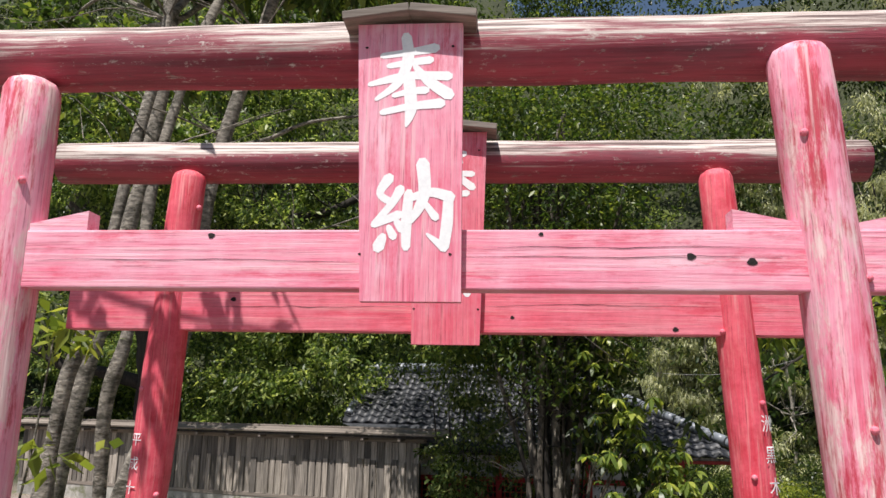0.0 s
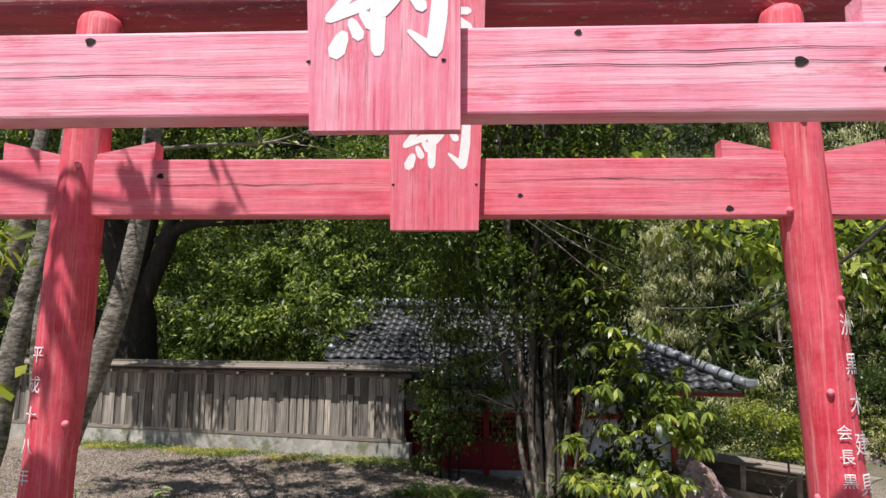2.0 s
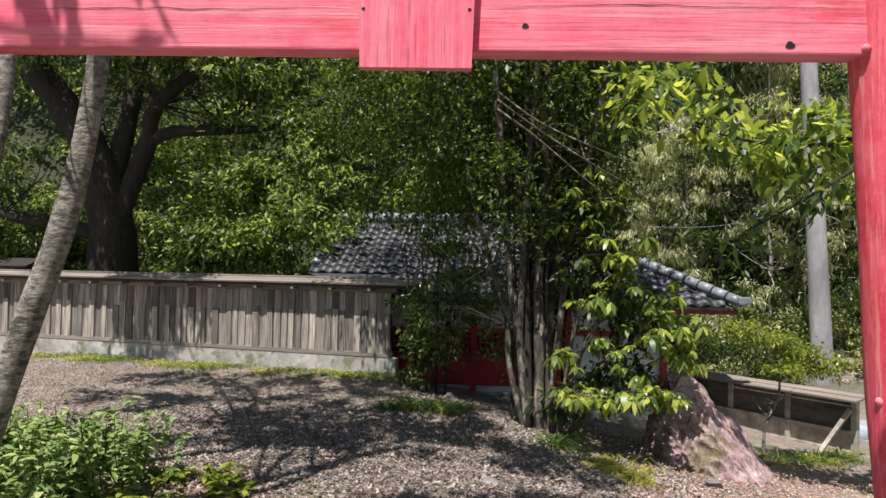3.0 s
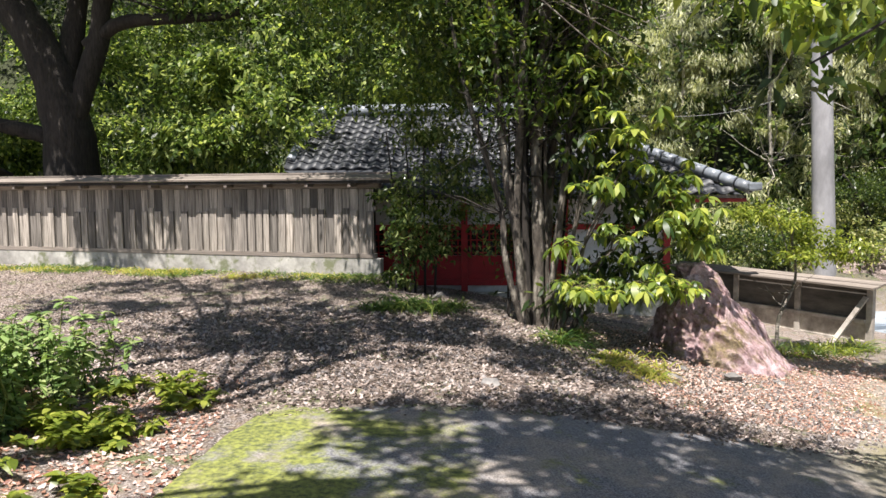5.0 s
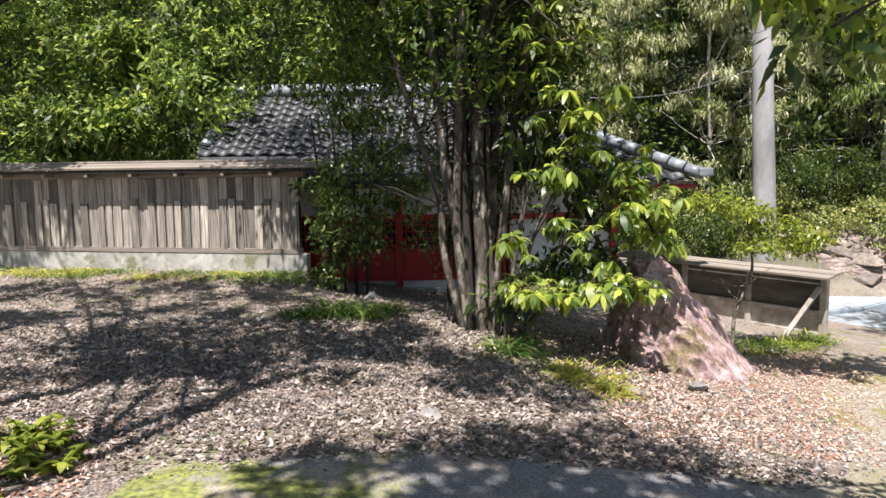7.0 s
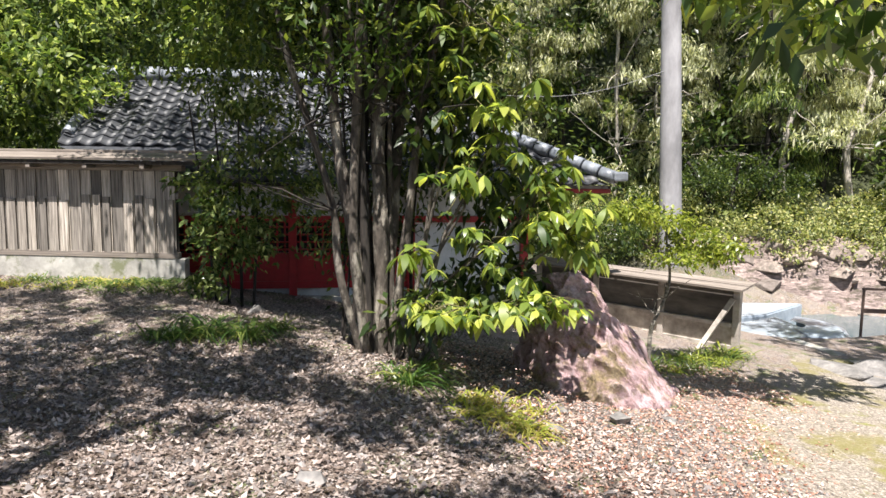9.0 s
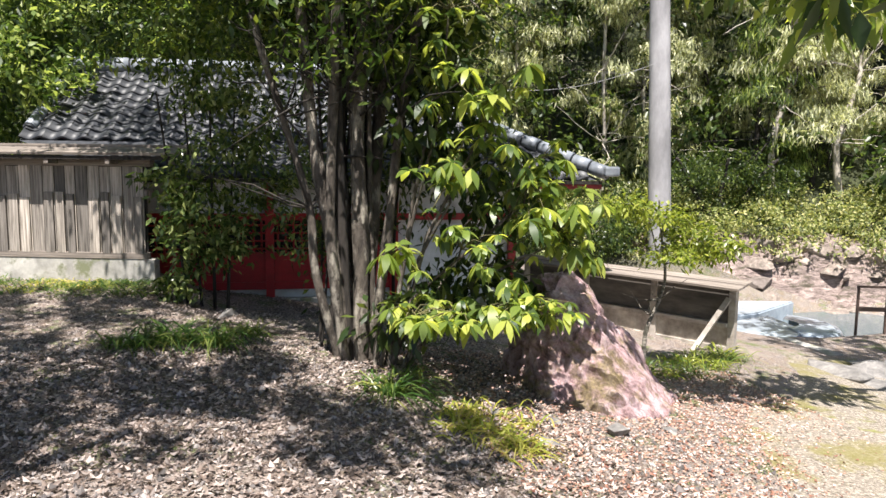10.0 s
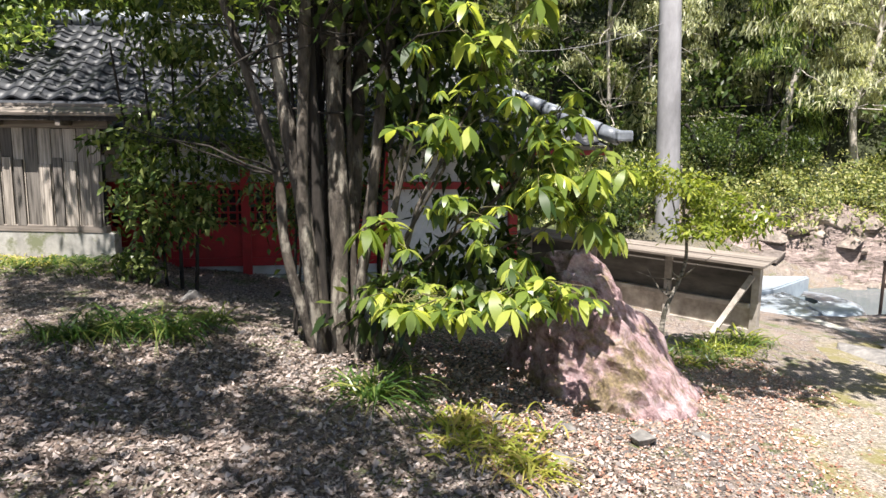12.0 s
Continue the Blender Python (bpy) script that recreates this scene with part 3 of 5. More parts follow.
part("ridge_board", box_bm(-fence_len - 0.1, 0.63, -0.04, 0.07, 1.745, 1.78, 0.006), M_BOARD_X, fence)
# batten in the darkest brown paints the shaded gap below the roof edge
part("eave_batten", box_bm(-fence_len - 0.1, 0.61, -0.31, -0.27, 1.585, 1.635, 0.004), M_BARK, fence, "eave batten coloured dark for the shade under the roof")
for k in range(14):
    x = 0.45 - k * 0.8
    part("bracket", box_bm(x - 0.03, x + 0.03, -0.30, -0.045, 1.53, 1.584, 0.004), M_BOARD_X, fence)
part("head_rail", box_bm(-fence_len, 0.1, -0.08, 0.05, 1.5, 1.6, 0.006), M_BOARD_X, fence)

# ---- writing on the pillars ----
def lettering(text, x, z0, size, step, parent, lean, radius, turn):
    """A column of characters down a round pillar, each bent round it."""
    for k, ch in enumerate(text):
        cv = bpy.data.curves.new("glyph", "FONT")
        cv.body, cv.size, cv.align_x = ch, size, "CENTER"
        tmp = bpy.data.objects.new("glyph", cv)
        scene.collection.objects.link(tmp)
        bpy.context.view_layer.update()
        me = bpy.data.meshes.new_from_object(tmp)
        bpy.data.objects.remove(tmp)
        z = z0 - k * step
        bm = bmesh.new()
        bm.from_mesh(me)
        for v in bm.verts:
            a = radians(turn) + v.co.x / radius
            zz = z + v.co.y
            v.co = Vector((x + lean * (zz - 3.28) + radius * math.sin(a), -radius * math.cos(a), zz))
        me.name = "painted_character"
        part("painted_character", bm, M_WHITE, parent, "white painted character")


gates = [o for o in scene.objects if o.name.startswith("torii_gate")]
far_gate = next(o for o in gates if o.matrix_basis.translation.y > 3)
lettering("洲黒木建具", 1.22, 2.13, 0.075, 0.125, far_gate, -0.065, 0.0935, 38)
lettering("会長黒木", 1.22, 1.80, 0.05, 0.075, far_gate, -0.065, 0.0935, -2)
lettering("平成十八年", -1.225, 2.02, 0.06, 0.10, far_gate, 0.045, 0.0935, -25)

# ---- shrine hall ----
hall = thing("shrine_hall", "low shrine hall with grey tiled hip roof and red lattice", "shrine building", at=(1.2, 15.9, -0.45), rz=-7)
EAVE, RIDGE, OUT, DEEP = 1.80, 3.5, 0.72, 2.6
WALL_L, WALL_R = -2.9, 3.66
part("wall", box_bm(WALL_L, WALL_R, 0.06, 0.2, -0.3, 1.75), M_PLASTER, hall, "white plaster wall")
part("wall", box_bm(WALL_L, WALL_R, 4.4, 4.5, -0.3, 1.75), M_PLASTER, hall)
part("wall", box_bm(WALL_R - 0.1, WALL_R, 0.2, 4.4, -0.3, 1.75), M_PLASTER, hall)
part("wall", box_bm(WALL_L, WALL_L + 0.1, 0.2, 4.4, -0.3, 1.75), M_PLASTER, hall)
part("sill_beam", box_bm(WALL_L, 1.79, -0.02, 0.06, 0.15, 0.26, 0.004), M_SHRINE_RED, hall)
part("middle_beam", box_bm(WALL_L, WALL_R, -0.03, 0.06, 1.17, 1.27, 0.004), M_SHRINE_RED, hall)
POSTS = (-2.85, -1.85, -0.03, 1.79, 3.61)
for k, x in enumerate(POSTS):
    part("post", box_bm(x - 0.06, x + 0.06, -0.05, 0.06, -0.1, 1.76, 0.006), M_SHRINE_RED, hall)
    if k < 3:
        x0, x1 = x + 0.06, POSTS[k + 1] - 0.06
        part("panel", box_bm(x0, x1, 0.0, 0.04, 0.26, 0.70), M_SHRINE_RED, hall)
        # black sheet stands in for the shade inside the opening
        lat = part("lattice", box_bm(x0, x1, 0.045, 0.058, 0.70, 1.17), M_BLACK, hall, "black sheet for the shaded opening behind a red lattice")
        n_bars = max(4, round((x1 - x0) / 0.11))
        for q in range(n_bars):
            xx = x0 + (q + 0.5) * (x1 - x0) / n_bars
            part("lattice_bar", box_bm(xx - 0.013, xx + 0.013, 0.0, 0.03, 0.70, 1.17), M_SHRINE_RED, lat)
        for q in range(4):
            part("lattice_bar", box_bm(x0, x1, 0.003, 0.033, 0.74 + q * 0.115, 0.762 + q * 0.115), M_SHRINE_RED, lat)
part("footing", box_bm(WALL_L - 0.05, WALL_R + 0.05, -0.06, 0.3, -0.5, 0.02, 0.01), M_CONC, hall)
bm = bmesh.new()
XL, XR, GABLE, HIP = -3.45, 4.75, 0.2, 3.4
e = [bm.verts.new(p) for p in ((-1.75, -OUT, EAVE), (XR, -OUT, EAVE), (XR, 4.5 + OUT, EAVE), (XL, 4.5 + OUT, EAVE))]
cut = bm.verts.new((XL + 0.06, -OUT + 0.28 * (DEEP - 0.3 + OUT), EAVE + 0.28 * (RIDGE - EAVE)))
r1, r2 = bm.verts.new((XL + GABLE, DEEP - 0.3, RIDGE)), bm.verts.new((XR - HIP, DEEP - 0.3, RIDGE))
for f in ((e[0], e[1], r2, r1, cut), (e[1], e[2], r2), (e[2], e[3], r1, r2), (e[3], cut, r1), (e[3], e[2], e[1], e[0], cut)):
    bm.faces.new(f)
roof = part("roof", bm, M_TILE, hall, "dark grey pantile roof")
part("fascia", box_bm(-1.7, XR, -OUT - 0.02, -OUT + 0.03, EAVE - 0.06, EAVE - 0.01), M_BARK, hall, "dark eave board")


def pantile_mesh():
    """One wave-shaped clay tile, 0.29 wide and 0.27 long, laid along +y."""
    bm = bmesh.new()
    rows = []
    for y, lift in ((-0.02, 0.035), (0.27, 0.012)):
        rows.append([bm.verts.new((-0.15 + 0.3 * k / 8, y, lift + 0.028 * math.cos(2 * math.pi * k / 8 + 0.5))) for k in range(9)])
    low = [bm.verts.new((v.co.x, v.co.y, v.co.z - 0.028)) for v in rows[0]]
    for k in range(8):
        bm.faces.new((rows[0][k], rows[0][k + 1], rows[1][k + 1], rows[1][k])).smooth = True
        bm.faces.new((low[k], low[k + 1], rows[0][k + 1], rows[0][k]))
    me = bpy.data.meshes.new("tile")
    bm.to_mesh(me)
    bm.free()
    me.materials.append(M_TILE)
    return me


# paler blue-grey than the roof tiles: sky glare put into the colour
M_RIDGE = simple("sky_glare_ridge_tile", (0.14, 0.155, 0.18), (0.30, 0.325, 0.36), 8, 0.38, bumps=0.15)
tile_me = pantile_mesh()
run = DEEP - 0.3 + OUT
pitch = math.atan2(RIDGE - EAVE, run)
rowsn = int(math.hypot(RIDGE - EAVE, run) / 0.25)
tile_rnd = random.Random(8)
for j in range(rowsn):
    s = j * 0.25
    yy, zz = -OUT + s * math.cos(pitch), EAVE + s * math.sin(pitch)
    inset = HIP * s * math.cos(pitch) / run
    x = XL + inset * GABLE / HIP + 0.15
    while x < XR - inset - 0.1:
        if x < -1.6 and s < 0.85:
            x += 0.285
            continue
        t = bpy.data.objects.new("tile", tile_me)
        scene.collection.objects.link(t)
        t.parent = roof
        t.matrix_basis = Matrix.Translation((x, yy, zz + 0.01)) @ Matrix.Rotation(pitch + radians(tile_rnd.uniform(-1.5, 1.5)), 4, "X") @ Matrix.Rotation(radians(tile_rnd.uniform(-1.5, 1.5)), 4, "Z")
        x += 0.285
for a, b, r in (((XL + GABLE, DEEP - 0.3, RIDGE + 0.06), (XR - HIP + 0.1, DEEP - 0.3, RIDGE + 0.06), 0.13), ((XR - HIP, DEEP - 0.3, RIDGE + 0.05), (XR + 0.08, -OUT - 0.08, EAVE + 0.09), 0.095), ((XL + GABLE, DEEP - 0.3, RIDGE + 0.05), (XL + 0.1, -OUT + 1.1, EAVE + 0.64), 0.085)):
    a, b = Vector(a), Vector(b)
    n = int((b - a).length / 0.28)
    ridge = part("ridge", tube_bm([a, a.lerp(b, 0.5), b], [r * 0.8] * 3, 10), M_TILE, roof)
    for k in range(n):
        p, q = a.lerp(b, k / n), a.lerp(b, (k + 0.9) / n)
        part("ridge_tile", tube_bm([p, q], [r, r * 1.08], 12), M_RIDGE, ridge)
part("eave_rafter", box_bm(XR - 1.3, XR + 0.02, -OUT + 0.03, -OUT + 0.13, EAVE - 0.13, EAVE - 0.065, 0.004), M_SHRINE_RED, hall, "red eave timber under the corner")
part("corner_tile", box_bm(XR - 0.02, XR + 0.2, -OUT - 0.2, -OUT + 0.0, EAVE + 0.06, EAVE + 0.2, 0.03), M_RIDGE, roof, "upturned corner tile coloured pale for sky glare")

# little gate roof beyond the fence's far end
g_roof = thing("gate_roof", "small dark plank gate roof at the end of the fence", "gate roof", at=(-9.6, 19.4, 0), rz=fence_yaw)
part("post", box_bm(-0.9, -0.78, -0.06, 0.06, -0.2, 1.75, 0.005), M_BOARD, g_roof)
part("post", box_bm(0.3, 0.42, -0.06, 0.06, -0.2, 1.75, 0.005), M_BOARD, g_roof)
for s in (-1, 1):
    bm = box_bm(-1.2, 0.9, min(0, s * 0.5), max(0, s * 0.5), 0, 0.05, 0.004)
    bmesh.ops.transform(bm, matrix=pose(0, 0, 2.0, -s * 22, 0, 0), verts=bm.verts[:])
    part("roof_plank", bm, M_BARK, g_roof)

# ---- boulder ----
bm = bmesh.new()
hull = [(3.66, 11.12, 0.60), (3.48, 11.35, 0.5), (3.45, 10.95, 0.12), (4.3, 11.3, -0.06), (5.08, 11.3, -0.95), (4.55, 10.5, -0.95), (3.85, 10.2, -0.9), (3.15, 10.6, -0.75), (3.25, 10.85, -0.3), (3.75, 10.7, 0.02), (4.5, 12.0, -0.9), (3.2, 12.0, -0.8)]
for p in hull:
    bm.verts.new(p)
bmesh.ops.convex_hull(bm, input=bm.verts[:])
bmesh.ops.triangulate(bm, faces=bm.faces[:])
for _ in range(5):
    bmesh.ops.subdivide_edges(bm, edges=bm.edges[:], cuts=1, use_grid_fill=True)
bmesh.ops.smooth_vert(bm, verts=bm.verts[:], factor=0.5, use_axis_x=True, use_axis_y=True, use_axis_z=True)
bm.normal_update()
down = Vector((0.62, -0.1, -0.78))
for v in bm.verts:
    t = v.co.dot(down)
    q = (v.co - down * t) * 7.0 + down * t * 1.1
    strata = 1 - abs(noise.noise(q)) * 2.2
    step = math.floor(noise.noise(v.co * 1.6 + Vector((4, 2, 1))) * 4) / 4
    v.co += v.normal * (0.07 * step + 0.055 * strata + 0.03 * noise.noise(v.co * 9) + 0.012 * noise.noise(v.co * 24))
for f in bm.faces:
    f.smooth = False
rock = part("boulder", bm, M_ROCK)
tagged(rock, "pink-brown weathered boulder with moss on its flank", "rock")


def stone(x, y, r, seed, material, label="", flat=0.6):
    """A broken stone: flat faces with worn edges."""
    rq = random.Random(int(seed * 100))
    bm = bmesh.new()
    for _ in range(10):
        d = Vector((rq.gauss(0, 1), rq.gauss(0, 1), rq.gauss(0, 1))).normalized()
        bm.verts.new((d.x * r * 1.15, d.y * r * 0.9, d.z * r * flat))
    bmesh.ops.convex_hull(bm, input=bm.verts[:])
    bmesh.ops.delete(bm, geom=[v for v in bm.verts if not v.link_faces], context="VERTS")
    bmesh.ops.bevel(bm, geom=bm.edges[:], offset=r * 0.03, segments=1, affect="EDGES")
    ob = part("stone", bm, material)
    ob.matrix_basis = pose(x, y, gz(x, y) + r * flat * 0.25, rq.uniform(-9, 9), rq.uniform(-9, 9), rq.uniform(0, 360))
    return tagged(ob, label or "rough pale stone half sunk in the ground", "stone", "loose stones")


M_STONE_DARK = simple("grey_stone", (0.12, 0.115, 0.11), (0.30, 0.28, 0.26), 12, 0.9, bumps=0.6, dist=0.02)
M_STONE = simple("pale_stone", (0.12, 0.095, 0.08), (0.46, 0.385, 0.34), 7, 0.9, bumps=0.7, dist=0.03, c3=(0.15, 0.13, 0.11), vary=0.5)
for x, y, r in ((2.75, 9.55, 0.09), (3.55, 9.95, 0.13), (3.05, 10.1, 0.11), (4.15, 10.1, 0.08), (0.75, 8.35, 0.10), (0.55, 13.0, 0.12), (2.55, 10.15, 0.07)):
    stone(x, y, r, x * 3, M_STONE_DARK)
rs = random.Random(12)
for k in range(26):
    stone(rs.uniform(6.0, 10.2), rs.uniform(18.6, 22.0), rs.uniform(0.2, 0.5), k * 2.3, M_STONE, "shaded grey boulder behind the shelter", 0.45)
for k in range(60):
    x = rs.uniform(10.6, 21)
    y = 20.3 - (x - 10.5) * 0.5 + rs.uniform(-0.4, 1.9)
    stone(x, y, rs.uniform(0.15, 0.5), k * 1.7, M_STONE, "sunlit pink-grey broken rock on the stream bank", 0.5)
for x, y, r in ((5.6, 19.6, 0.5), (6.4, 19.0, 0.6), (7.3, 19.4, 0.5), (8.2, 19.2, 0.7), (9.0, 18.6, 0.5), (6.9, 20.3, 0.8)):
    stone(x, y, r, x * 2.1, M_STONE, "shaded grey boulder behind the shelter", 0.4)

# bare bedrock of the far bank, broken in steps
M_BEDROCK = simple("pink_grey_bedrock", (0.10, 0.075, 0.065), (0.44, 0.345, 0.31), 6, 0.9, (1, 1, 3), 1.0, 0.08, c3=(0.10, 0.085, 0.06))
bm = bmesh.new()
strips = []
for i in range(150):
    x = 9.8 + i * 0.085
    line = []
    for k in range(44):
        y = 19.6 - (x - 10.5) * 0.5 + k * 0.075
        q = Vector((x * 0.55 + y * 0.3, y * 1.1, 1.0))
        step = math.floor(4.5 * (noise.noise(q) + 0.5 * noise.noise(q * 2.7))) / 4.5
        edge = min(1, k / 5, (43 - k) / 6, i / 8, (149 - i) / 8)
        line.append(bm.verts.new((x, y, gz(x, y) - 0.12 + edge * (0.24 + 0.46 * step + 0.09 * noise.noise(q * 6) + 0.05 * noise.noise(q * 15)))))
    strips.append(line)
for a, b in zip(strips, strips[1:]):
    for k in range(43):
        bm.faces.new((a[k], b[k], b[k + 1], a[k + 1]))
tagged(part("bedrock", bm, M_BEDROCK), "pink-grey stepped bedrock along the stream bank", "rock", kind="structure")

# ---- stream ----
mw, nw, lw, bw = mat("stream_water", 0.06)
bw.inputs["Base Color"].default_value = (0.10, 0.13, 0.14, 1)
bump(nw, lw, bw, noise_tex(nw, lw, 2.5, 4, 0.6, (1, 2.5, 1)), 0.25, 0.02)
bm = bmesh.new()
for p in ((9.2, 15.6), (24, 15.6), (24, 24), (9.2, 24)):
    bm.verts.new((*p, -1.86))
bm.faces.new(bm.verts[:])
tagged(part("water", bm, mw), "shallow still stream water reflecting the sky", "water", kind="structure")
mwet = simple("wet_concrete", (0.30, 0.35, 0.40), (0.46, 0.52, 0.58), 4, 0.22, bumps=0.1)


def slab_bm(corners, z0, z1, bev=0.03):
    """A flat slab over four corners of the plan."""
    bm = bmesh.new()
    lo = [bm.verts.new((x, y, z0)) for x, y in corners]
    hi = [bm.verts.new((x, y, z1)) for x, y in corners]
    bm.faces.new(hi)
    bm.faces.new(lo[::-1])
    for k in range(4):
        bm.faces.new((lo[k], lo[(k + 1) % 4], hi[(k + 1) % 4], hi[k]))
    bmesh.ops.recalc_face_normals(bm, faces=bm.faces[:])
    bmesh.ops.bevel(bm, geom=bm.edges[:], offset=bev, segments=2, affect="EDGES")
    return bm


weir = thing("weir", "smooth grey concrete weir with a wet rounded spillway", "weir", at=(0, 0, 0))
part("apron", slab_bm(((9.3, 16.9), (10.15, 15.63), (11.04, 15.9), (11.36, 17.5)), -2.3, -1.53), mwet, weir, "wet blue-grey apron")
part("sill", slab_bm(((9.3, 17.3), (11.2, 17.6), (12.9, 18.5), (9.6, 19.4)), -2.3, -1.50), mwet, weir)
bm = bmesh.new()
rows = []
for k in range(13):
    a = -1.9 + 2.6 * k / 12
    cx, cy = 11.0 + 0.95 * math.cos(a), 16.75 + 0.95 * math.sin(a)
    rows.append([bm.verts.new((cx + math.cos(a) * o, cy + math.sin(a) * o, z)) for o, z in ((-0.6, -1.51), (0.0, -1.515), (0.12, -1.55), (0.2, -1.66), (0.26, -1.95), (0.28, -2.3))])
for a, b in zip(rows, rows[1:]):
    for k in range(5):
        bm.faces.new((a[k], a[k + 1], b[k + 1], b[k])).smooth = True
part("spillway", bm, mwet, weir, "rounded spillway glistening with water")
part("kerb", slab_bm(((8.6, 15.75), (8.75, 13.9), (9.9, 14.0), (9.85, 15.2)), -1.8, -1.36), M_CONC, weir, "grey concrete landing slab")
for x, y, r in ((8.5, 12.75, 0.55), (9.3, 12.7, 0.7), (8.7, 12.1, 0.45), (9.9, 13.1, 0.6)):
    stone(x, y, r, x * 1.3, M_STONE_DARK, "flat grey rock slab beside the lane", 0.22)
rail = thing("bridge_railing", "rusty brown steel railing beside the stream", "railing", at=(11.5, 15.4, -1.45), rz=-22)
M_RUST = simple("rusty_brown_steel", (0.035, 0.022, 0.018), (0.09, 0.055, 0.04), 20, 0.7)
for k in range(8):
    part("post", box_bm(k * 0.5 - 0.02, k * 0.5 + 0.02, -0.02, 0.02, -0.1, 0.85, 0.003), M_RUST, rail)
part("top_rail", box_bm(-0.03, 3.6, -0.022, 0.022, 0.85, 0.89, 0.003), M_RUST, rail)
part("middle_rail", box_bm(-0.02, 3.6, -0.018, 0.018, 0.42, 0.50, 0.003), M_RUST, rail)

# ---- low shelter ----
shed = thing("low_shelter", "low weathered plank shelter with an overhanging lid roof", "shelter", at=(7.35, 13.5, -1.12), rz=-60.2)
L = 3.6
# dark panel colour paints the shadow under the lid, pale boards the sunlit part
part("upper_panel", box_bm(-L, -0.05, 0.0, 0.03, 0.50, 1.02, 0.003), M_PANEL_SHADE, shed, "weathered panel coloured dark for the shade of the lid")
part("ledge", box_bm(-L, -0.05, -0.07, 0.04, 0.44, 0.50, 0.005), M_BOARD_LIT, shed)
part("lower_panel", box_bm(-L, -0.05, 0.01, 0.04, 0.16, 0.44, 0.003), M_BOARD_LIT, shed)
part("bottom_rail", box_bm(-L, -0.05, -0.03, 0.04, 0.06, 0.16, 0.005), M_BOARD_LIT, shed)
for x in (-L, -2.4, -1.2, 0.0):
    part("post", box_bm(x - 0.05, x + 0.05, -0.035, 0.06, -0.1, 1.04, 0.006), M_BOARD_LIT, shed)
for k in range(2):
    bm = box_bm(-L - 0.15, 0.18, -0.21 + k * 0.25, -0.21 + k * 0.25 + 0.24, 1.04, 1.075, 0.004)
    bmesh.ops.transform(bm, matrix=pose(0, 0, 0.01 * k, 5, 0, 0), verts=bm.verts[:])
    part("lid_plank", bm, M_BOARD_X, shed, "weathered lid plank")
bm = box_bm(-0.035, 0.035, -0.03, 0.03, 0, 1.12, 0.004)
bmesh.ops.transform(bm, matrix=pose(-0.45, -0.5, -0.08, -22, 24, 0), verts=bm.verts[:])
part("brace", bm, M_BOARD_LIT, shed, "slanting pale timber brace")

# ---- pole and wire ----
pole = thing("utility_pole", "thick pale grey concrete utility pole", "pole", at=(11.1, 21.1, -2.2))
part("shaft", tube_bm([(-0.05 * z, 0, z) for z in np.linspace(0, 15, 12)], [0.30 - 0.008 * z for z in np.linspace(0, 15, 12)], 24), M_POLE, pole)
wire = thing("overhead_wire", "thin pale overhead wire between the trees", "wire")
part("strand", tube_bm([(10.75 - t * 4.5, 21.0 + 0.5 * t, 4.0 - 0.75 * t - 0.3 * math.sin(math.pi * t)) for t in np.linspace(0, 1, 12)], [0.006] * 12, 6), M_POLE, wire)


# ---- trees ----
def stem(pts, r0, r1, material, parent, seed, name="trunk", seg=10, wob=0.2, label=""):
    line = smooth_line(pts, 6)
    n = len(line) - 1
    return part(name, tube_bm(line, [r0 + (r1 - r0) * i / n for i in range(n + 1)], seg, wob, seed), material, parent, label)


def twigs(parent, starts, reach, count, material, seed, r0=0.02, sag=0.0):
    """Thin branches fanning out from given points, in one mesh."""
    r = random.Random(seed)
    bm = bmesh.new()
    for _ in range(count):
        p = Vector(r.choice(starts))
        d = Vector((r.uniform(-1, 1), r.uniform(-1, 1), r.uniform(-0.1, 0.9))).normalized()
        pts = [p]
        for k in range(5):
            d = (d + Vector((r.uniform(-0.35, 0.35), r.uniform(-0.35, 0.35), r.uniform(-0.25, 0.3) - sag))).normalized()
            pts.append(pts[-1] + d * reach / 5 * r.uniform(0.7, 1.3))
        tube_bm_fast(bm, pts, [r0 * (1 - 0.16 * k) for k in range(6)])
    return tagged(part("twig_mass", bm, material, parent), kind="stuff")


def tube_bm_fast(bm, pts, radii, seg=5):
    rings = []
    for i, p in enumerate(pts):
        d = (pts[min(i + 1, len(pts) - 1)] - pts[max(i - 1, 0)]).normalized()
        u = d.orthogonal().normalized()
        w = d.cross(u)
        rings.append([bm.verts.new(p + (u * math.cos(a) + w * math.sin(a)) * radii[i]) for a in (2 * math.pi * k / seg for k in range(seg))])
    for a, b in zip(rings, rings[1:]):
        for k in range(seg):
            bm.faces.new((a[k], a[(k + 1) % seg], b[(k + 1) % seg], b[k])).smooth = True


